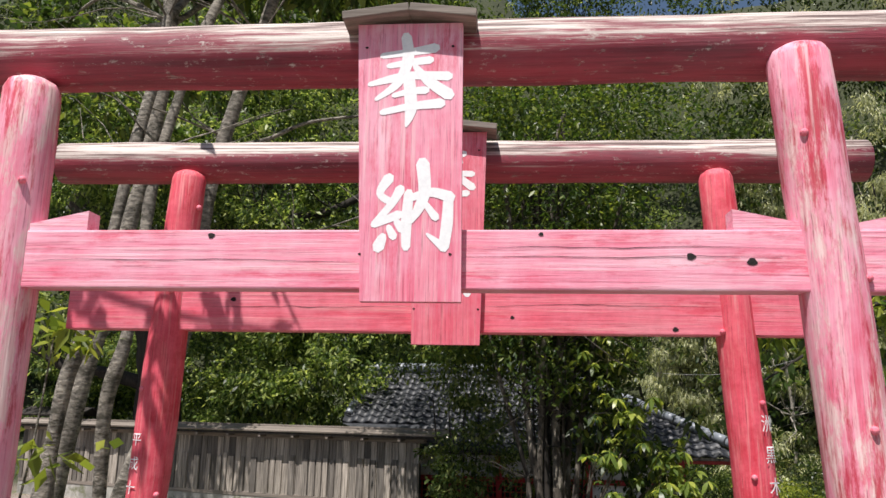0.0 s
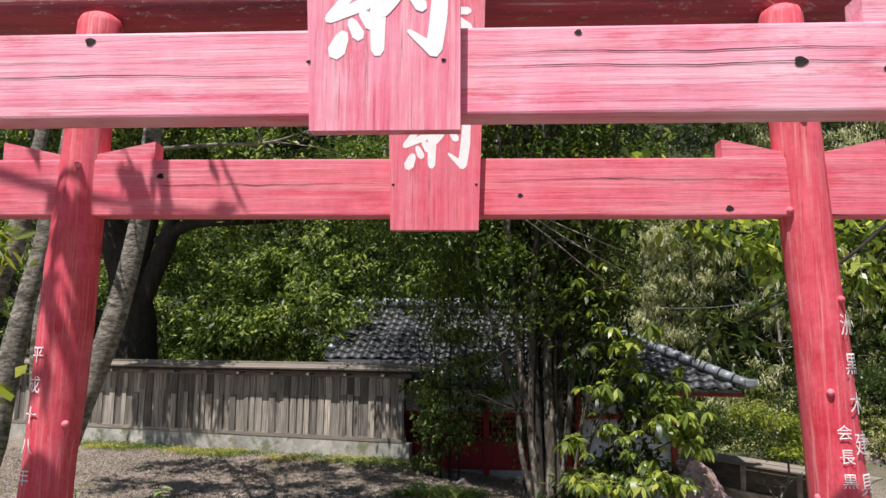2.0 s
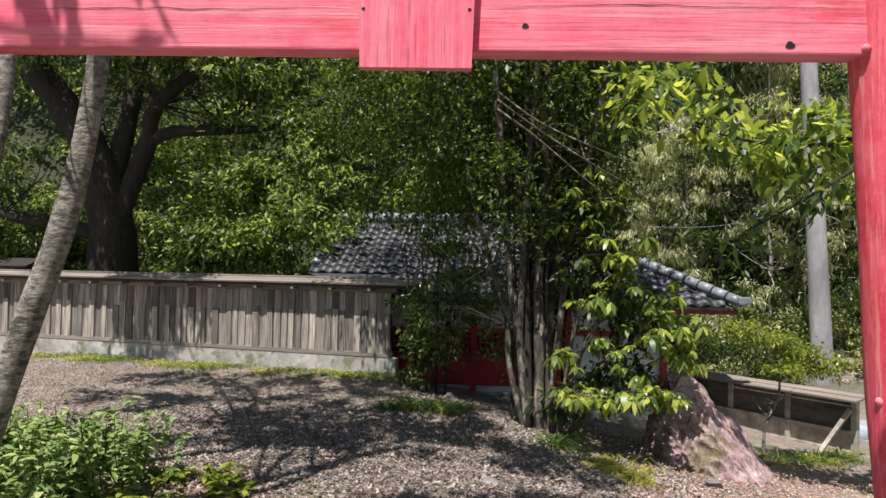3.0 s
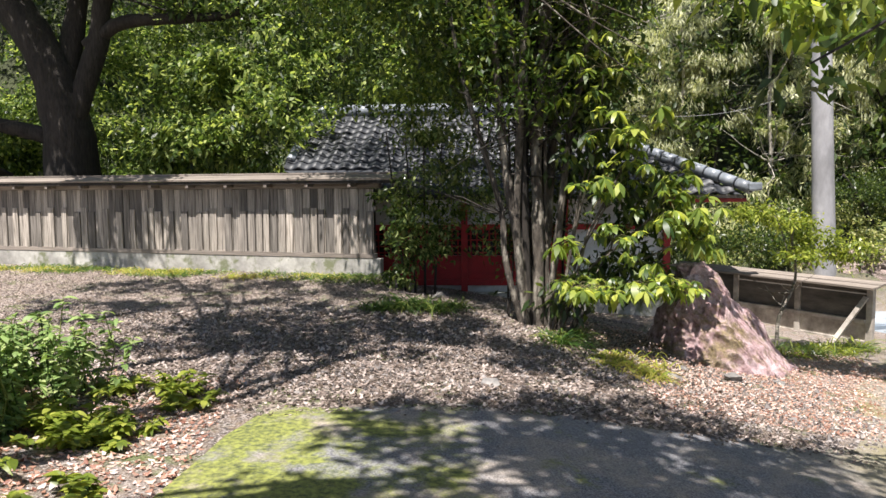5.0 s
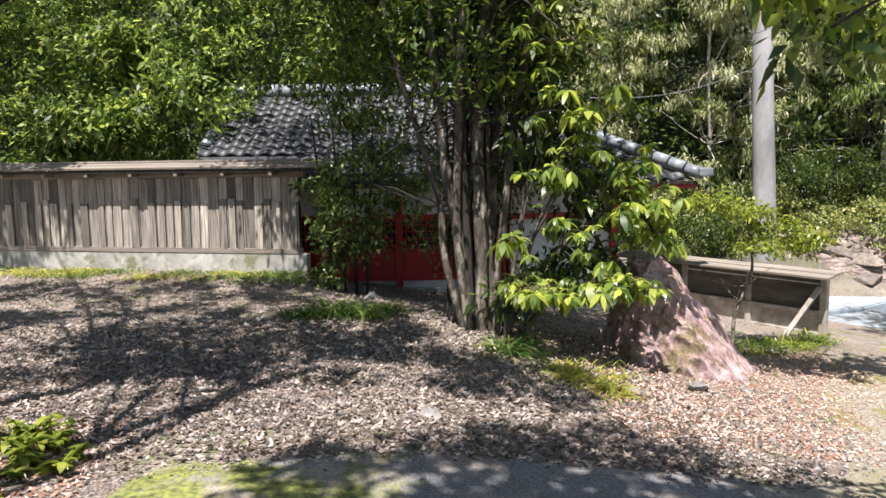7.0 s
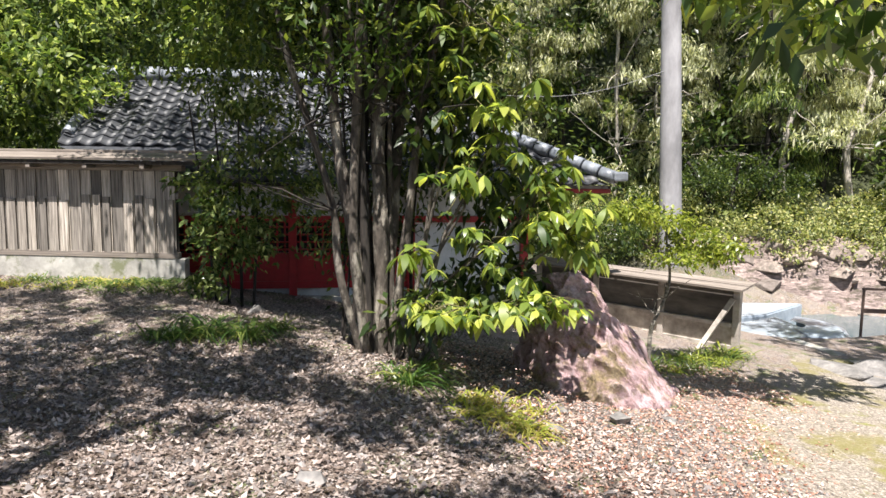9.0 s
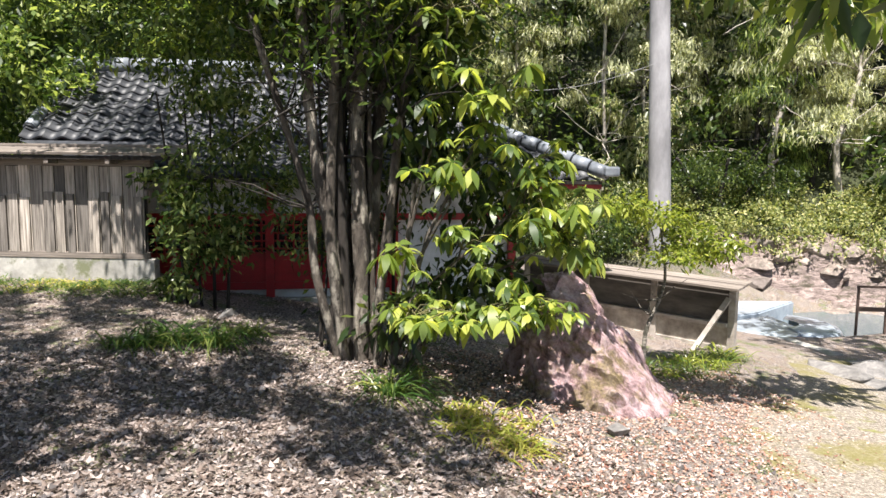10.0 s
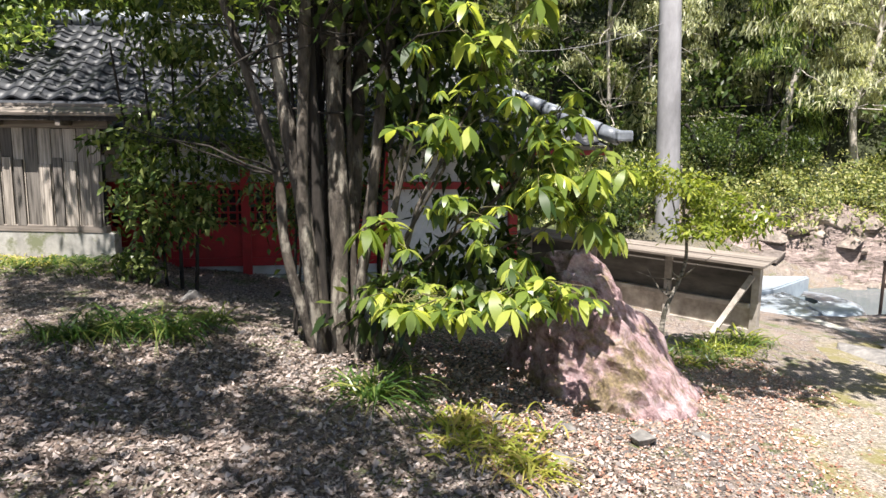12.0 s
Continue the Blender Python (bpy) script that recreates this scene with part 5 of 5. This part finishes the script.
# ---- hillside ----
M_BARK_STEM = simple("bleached_stem_bark", (0.26, 0.23, 0.19), (0.58, 0.53, 0.46), 12, 0.9, bumps=0.3)
M_LEAF_CEDAR = leaf_mat("drooping_cedar_spray", (0.14, 0.16, 0.085), (0.44, 0.46, 0.27), (0.74, 0.72, 0.50), 0.5, 0.45)
M_LEAF_BANK = leaf_mat("bank_fern_leaf", (0.05, 0.075, 0.03), (0.24, 0.28, 0.09), (0.58, 0.54, 0.27), 0.5, 0.45)
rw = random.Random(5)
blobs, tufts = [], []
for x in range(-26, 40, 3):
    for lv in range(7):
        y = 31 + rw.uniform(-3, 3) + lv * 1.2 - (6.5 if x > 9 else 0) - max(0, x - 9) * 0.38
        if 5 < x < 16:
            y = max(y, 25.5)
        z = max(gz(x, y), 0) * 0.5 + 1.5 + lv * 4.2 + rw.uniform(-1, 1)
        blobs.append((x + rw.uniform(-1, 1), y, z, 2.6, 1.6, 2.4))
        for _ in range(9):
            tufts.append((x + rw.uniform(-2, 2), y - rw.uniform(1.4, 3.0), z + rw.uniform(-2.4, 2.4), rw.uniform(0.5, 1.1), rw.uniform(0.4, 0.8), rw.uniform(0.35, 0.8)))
shade_wood = thing("shaded_woods", "hillside woods in dark leaves that paint their shaded depth", "woods", kind="stuff")
# darker leaf colour paints the shade deep behind the paler sprays
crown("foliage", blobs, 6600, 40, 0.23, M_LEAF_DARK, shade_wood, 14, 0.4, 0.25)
wood = thing("hillside_woods", "dense mixed woods rising on the far hillside", "woods", kind="stuff")
crown("foliage", [b for b in tufts if b[0] < 8], 2600, 32, 0.19, M_LEAF_WOOD, wood, 4, 0.17, 0.3, 420, 0.42)
crown("foliage", [b for b in tufts if b[0] >= 8], 2400, 46, 0.18, M_LEAF_CEDAR, wood, 15, 0.17, 1.3, 330, 0.4, 0.22)
under = thing("bank_shrubs", "sunlit yellow-green shrubs and ferns along the stream bank", "shrubs", kind="stuff")
fern = []
for x in np.linspace(9.0, 25, 34):
    for q in (-0.2, 0.5, 1.3, 2.2, 3.2):
        xx, yy = x + rw.uniform(-0.4, 0.4), 22.0 - (x - 10.5) * 0.5 + q
        fern.append((xx, yy, gz(xx, yy) + rw.uniform(0.15, 0.45), rw.uniform(0.4, 0.8), 0.5, rw.uniform(0.2, 0.45)))
crown("foliage", fern, 3400, 22, 0.11, M_LEAF_BANK, under, 6, 0.10, 0.0, 420, 0.24)
# dark leaf colour gives the brush behind the shelter its shade
crown("foliage", [(7.6, 21.0, 0.1, 0.9, 0.6, 0.6), (9.0, 20.8, 0.0, 0.9, 0.6, 0.7), (6.4, 21.4, 0.4, 0.9, 0.6, 0.8), (10.2, 21.6, 0.2, 0.7, 0.5, 0.6)], 420, 24, 0.10, M_LEAF_DARK, under, 66, 0.12, 0.2, 60, 0.22)
dark_tree = thing("bank_tree", "low dark-green spreading tree on the stream bank", "tree")
for q in range(3):
    stem([(13.0 + 0.3 * q, 22.4, gz(13, 22.4) - 0.2), (13.1 + 0.5 * q, 22.3, 0.2), (12.6 + 1.0 * q, 22.2, 1.0), (12.0 + 1.6 * q, 22.0, 1.7)], 0.10, 0.04, M_BARK, dark_tree, q + 3, "trunk", 8)
crown("crown", [(12.3, 22.2, 1.2, 1.0, 0.8, 0.5), (13.6, 22.2, 1.4, 1.2, 0.8, 0.55), (15.0, 22.0, 1.1, 1.0, 0.8, 0.45), (13.8, 22.4, 0.5, 1.0, 0.6, 0.4)], 260, 34, 0.09, M_LEAF_DARK, dark_tree, 77, 0.16)
for k in range(34):
    x = 7.5 + k * 0.52 + rw.uniform(-0.3, 0.3)
    y = 26.0 - (x - 10.5) * 0.5 + rw.uniform(-1.0, 2.6)
    if k % 3 == 1:
        t = thing("bare_hillside_tree", "crooked pale bare-stemmed tree on the shaded hillside", "tree", "hillside trees")
    else:
        t = thing("hillside_tree", "conifer with drooping pale-green sprays on the hillside", "tree", "hillside trees")
    g0 = gz(x, y) - 0.3
    lean, bend = rw.uniform(-0.9, 0.9), rw.uniform(-0.5, 0.5)
    h = rw.uniform(6, 11)
    line = [(x, y, g0), (x + lean * 0.3 + bend, y, g0 + h * 0.2), (x + lean * 0.3 - bend * 0.4, y, g0 + h * 0.4), (x + lean * 0.6 + bend * 0.6, y, g0 + h * 0.7), (x + lean, y, g0 + h)]
    stem(line, rw.uniform(0.06, 0.14), 0.03, M_BARK_STEM if k % 3 == 1 else M_BARK, t, k, seg=8)
    twigs(t, line[1:4], 2.4, 26 if k % 3 == 1 else 12, M_BARK_STEM if k % 2 else M_BARK, k, 0.022, 0.1)
    if k % 3 == 1:
        crown("crown", [(x + lean, y, g0 + h, 0.9, 0.8, 0.7)], 20, 30, 0.10, M_LEAF_WOOD, t, 200 + k, 0.18)
        continue
    tiers = [(x + lean * q + rw.uniform(-0.9, 0.9), y - rw.uniform(0.2, 0.9), g0 + h * q, rw.uniform(0.45, 0.8), 0.5, rw.uniform(0.5, 0.9)) for q in (0.22, 0.34, 0.46, 0.55, 0.64, 0.74, 0.84, 0.92, 1.0)]
    crown("crown", tiers, 150, 60, 0.17, M_LEAF_CEDAR if k % 5 else M_LEAF_WOOD, t, 200 + k, 0.15, 1.5, 26, 0.28, 0.2)

# ---- sapling by the shelter ----
sap = thing("sapling", "young sapling with tiers of bright green leaves", "sapling")
stem([(5.35, 12.5, -0.95), (5.35, 12.5, -0.4), (5.52, 12.5, 0.0), (5.58, 12.5, 0.3), (5.5, 12.5, 0.8), (5.45, 12.5, 1.2)], 0.03, 0.01, M_BARK_PALE, sap, 3, seg=7)
twigs(sap, [(5.52, 12.5, 0.0), (5.45, 12.5, -0.2)], 0.5, 5, M_BARK_PALE, 8, 0.012)
tiers = [(5.0, 12.5, 1.15, 0.35, 0.25, 0.10), (5.5, 12.4, 1.0, 0.4, 0.3, 0.08), (5.9, 12.5, 0.78, 0.4, 0.3, 0.10), (6.3, 12.5, 0.6, 0.35, 0.3, 0.12), (5.6, 12.3, 0.55, 0.35, 0.3, 0.08)]
for q, b in enumerate(tiers):
    stem([(5.5, 12.5, 0.4 + 0.1 * q), ((5.5 + b[0]) / 2, 12.45, b[2] - 0.1), b[:3]], 0.012, 0.005, M_BARK_PALE, sap, q, "twig", 6)
crown("crown", tiers, 150, 18, 0.075, M_LEAF_YEL, sap, 61, 0.075)


# ---- grass, weeds and litter ----
def tuft(x, y, n, length, seed, label, spread=0.25, material=None, droop=0.75):
    t = thing("grass_tuft", label, "grass", "grass tufts", (x, y, gz(x, y)))
    r = np.random.default_rng(seed)
    a = r.uniform(0, 2 * np.pi, n)
    base = np.stack((r.normal(size=n) * spread * 0.45, r.normal(size=n) * spread * 0.35, np.zeros(n)), axis=1)
    along = unit(np.stack((np.cos(a), np.sin(a), r.uniform(0.4, 1.7, n)), axis=1))
    blade_object("foliage", base, along, length * r.uniform(0.6, 1.2, n), r.uniform(0.010, 0.019, n), material or M_GRASS, t, droop, seed, (0.8, 1.0, 0.9, 0.6, 0.05))["kind"] = "stuff"


M_GRASS_DRY = leaf_mat("sunlit_dry_grass", (0.16, 0.22, 0.03), (0.34, 0.34, 0.06), (0.52, 0.42, 0.16), 0.5)
STRAP = "arching clump of strap-leaved green grass"
for k, (x, y, n, ln) in enumerate(((-0.25, 11.6, 170, 0.42), (0.1, 11.75, 190, 0.45), (0.45, 11.7, 170, 0.42), (0.75, 12.1, 90, 0.35), (1.75, 10.4, 210, 0.45), (2.05, 11.0, 50, 0.3))):
    tuft(x, y, int(n * 0.65), ln * 1.6, 300 + k, STRAP, 0.2)
for k, (x, y, n, ln) in enumerate(((2.15, 9.75, 150, 0.36), (2.4, 9.45, 170, 0.34), (2.6, 9.9, 90, 0.3), (2.3, 10.1, 90, 0.3))):
    tuft(x, y, n, ln, 320 + k, "clump of sunlit yellowing grass", 0.3, M_GRASS_DRY)
rg = random.Random(77)
for k in range(60):
    f = rg.uniform(0, 1)
    x, y = -0.5 - 7.2 * f, 14.75 + 2.65 * f + rg.uniform(-0.55, 0.12)
    tuft(x, y, 70, rg.uniform(0.16, 0.36), 540 + k, "short grass at the foot of the fence", 0.4, M_GRASS_DRY if k % 3 == 0 else M_GRASS)
for k in range(12):
    x, y = 5.0 + 2.1 * k / 11 + rg.uniform(-0.15, 0.15), 12.0 + 1.2 * k / 11 + rg.uniform(-0.2, 0.25)
    tuft(x, y, 60, rg.uniform(0.3, 0.5), 380 + k, "fresh green weeds by the shelter", 0.3, M_LEAF_YEL if k % 2 else M_GRASS, 0.6)


def weed(x, y, h, seed, material, label):
    """An upright leafy weed: stalks set with small leaves."""
    t = thing("weed", label, "weed", "roadside weeds", (x, y, gz(x, y)))
    r = np.random.default_rng(seed)
    bm = bmesh.new()
    base, along = [], []
    for k in range(7):
        p = Vector((r.normal() * 0.09, r.normal() * 0.09, -0.02))
        top = p + Vector((r.normal() * 0.12, r.normal() * 0.12, h * r.uniform(0.6, 1.0)))
        mid = p.lerp(top, 0.5) + Vector((r.normal() * 0.03, r.normal() * 0.03, 0))
        tube_bm_fast(bm, [p, mid, top], [0.006, 0.005, 0.003], 4)
        for q in range(38):
            s = r.uniform(0.1, 1.02)
            c = p.lerp(top, s)
            base.append(tuple(c))
            a = r.uniform(0, 6.28)
            along.append((math.cos(a), math.sin(a), r.uniform(-0.1, 0.7)))
    tagged(part("stem", bm, M_GRASS, t), kind="stuff")
    n = len(base)
    blade_object("foliage", np.array(base), unit(np.array(along)), r.uniform(0.05, 0.12, n), r.uniform(0.025, 0.05, n), material, t, 0.4, seed)


M_WEED = leaf_mat("pale_green_weed", (0.08, 0.14, 0.04), (0.23, 0.33, 0.11), (0.44, 0.50, 0.22), 0.5, 0.4)
for k in range(34):
    x, y = rg.uniform(-3.5, -2.2), rg.uniform(6.0, 8.1)
    weed(x, y, rg.uniform(0.45, 0.85) * (1.0 if x < -1.95 else 0.7), 400 + k, M_WEED, "bushy pale-green roadside weed")
for k in range(10):
    x, y = rg.uniform(-2.4, -1.5), rg.uniform(6.0, 8.1)
    weed(x, y, rg.uniform(0.10, 0.20), 460 + k, M_LEAF_YEL, "low yellow-green seedling among dead leaves")


def strewn(name, label, n, region, size, material, seed, lift=0.012):
    """Fallen leaves lying about on the ground, every which way."""
    r = np.random.default_rng(seed)
    x0, x1, y0, y1 = region
    xy = np.stack((r.uniform(x0, x1, n), r.uniform(y0, y1, n)), axis=1)
    keep = np.array([y > road_edge(max(x, -1.45)) - 0.15 - abs(r.normal()) * (0.25 if x < 3 else 0.7) if x > -1.45 else True for x, y in xy])
    xy = xy[keep]
    n = len(xy)
    z = np.array([gz(x, y) + 0.018 * noise.noise(Vector((x * 1.7, y * 1.7, 0))) for x, y in xy]) + lift
    a = r.uniform(0, 6.28, n)
    along = unit(np.stack((np.cos(a), np.sin(a), r.normal(size=n) * 0.25), axis=1))
    across = unit(np.cross(along, np.array((0, 0, 1.0)) + r.normal(size=(n, 3)) * 0.25))
    ln = size * r.uniform(0.5, 1.3, n)
    h = thing(name, label, "leaves", kind="stuff")
    leaf_object("foliage", np.column_stack((xy, z)), along, across, ln, ln * r.uniform(0.4, 0.65, n), material, h, 0.28, -0.1)


M_DEAD = leaf_mat("dead_leaf", (0.024, 0.016, 0.012), (0.18, 0.136, 0.113), (0.48, 0.40, 0.36), 0.55, 0.1)
M_DEAD_RED = leaf_mat("russet_leaf", (0.15, 0.05, 0.03), (0.42, 0.25, 0.18), (0.68, 0.54, 0.50), 0.6, 0.1)
strewn("leaf_litter", "grey-brown fallen leaves covering the earth", 95000, (-8.5, 3.6, 7.4, 16.5), 0.034, M_DEAD, 71)
strewn("leaf_litter", "curled dead leaves scattered over the earth", 20000, (-3.6, 3.2, 7.6, 11.6), 0.050, M_DEAD, 74, 0.02)
strewn("leaf_litter", "russet fallen leaves round the boulder", 13000, (2.2, 6.4, 8.2, 12.4), 0.036, M_DEAD_RED, 72, 0.02)
strewn("leaf_litter", "pale fallen leaves under the roadside weeds", 6000, (-3.8, -1.2, 5.4, 8.4), 0.045, M_DEAD_RED, 73)


def gravel(n, region, seed):
    r = np.random.default_rng(seed)
    oct_v = np.array(((1, 0, 0), (-1, 0, 0), (0, 1, 0), (0, -1, 0), (0, 0, 1), (0, 0, -1)), float)
    oct_f = np.array(((0, 2, 4), (2, 1, 4), (1, 3, 4), (3, 0, 4), (2, 0, 5), (1, 2, 5), (3, 1, 5), (0, 3, 5)))
    xy = np.stack((r.uniform(region[0], region[1], n), r.uniform(region[2], region[3], n)), axis=1)
    z = np.array([gz(x, y) for x, y in xy])
    s = r.gamma(3.0, 0.0033, n)[:, None] * r.uniform(0.5, 1.2, (n, 3))
    v = (np.column_stack((xy, z + 0.01))[:, None, :] + oct_v[None] * s[:, None, :] + r.normal(size=(n, 6, 3)) * 0.25 * s[:, None, :]).reshape(-1, 3)
    f = (np.arange(n)[:, None, None] * 6 + oct_f[None]).reshape(-1, 3)
    me = bpy.data.meshes.new("gravel")
    me.from_pydata(v.tolist(), [], f.tolist())
    me.materials.append(M_PEBBLE)
    tagged(new("gravel", me), "small grey stones scattered through the litter", "gravel", kind="stuff")


M_PEBBLE = leaf_mat("grey_pebble", (0.06, 0.052, 0.048), (0.17, 0.15, 0.14), (0.36, 0.325, 0.305), 0.8, 0.0)
gravel(20000, (-3.5, 4.6, 7.9, 12.0), 5)

# leafy sprigs hanging into the lane
sprig = thing("hanging_branch", "leafy branch end hanging over the lane", "branch")
stem([(4.2, 6.6, 3.6), (3.4, 6.5, 2.9), (2.8, 6.5, 2.5), (2.35, 6.5, 2.25)], 0.02, 0.006, M_BARK, sprig, 2, "twig", 6)
crown("foliage", [(2.36, 6.5, 2.17, 0.22, 0.2, 0.10), (2.9, 6.5, 2.55, 0.3, 0.3, 0.2)], 20, 9, 0.11, M_LEAF_MID, sprig, 88, 0.09, 0.4)

bough = thing("broad_leaved_bough", "long bough with large bright-green leaves above the shelter", "branch")
stem([(11.0, 9.4, 5.6), (8.0, 9.7, 4.4), (6.0, 9.9, 3.7), (4.4, 10.0, 3.5), (3.3, 10.0, 3.7)], 0.06, 0.01, M_BARK, bough, 6, "limb", 7)
stem([(6.0, 9.9, 3.7), (5.5, 10.0, 3.1), (5.2, 10.0, 2.75)], 0.02, 0.006, M_BARK, bough, 8, "limb", 6)
crown("foliage", [(3.6, 10.0, 3.7, 0.6, 0.4, 0.35), (4.6, 10.0, 3.6, 0.7, 0.4, 0.4), (5.4, 10.0, 3.1, 0.45, 0.35, 0.4), (6.2, 9.9, 3.8, 0.7, 0.4, 0.4), (2.9, 10.1, 4.2, 0.6, 0.4, 0.4)], 120, 14, 0.19, M_LEAF_BIG, bough, 99, 0.17, 0.4)
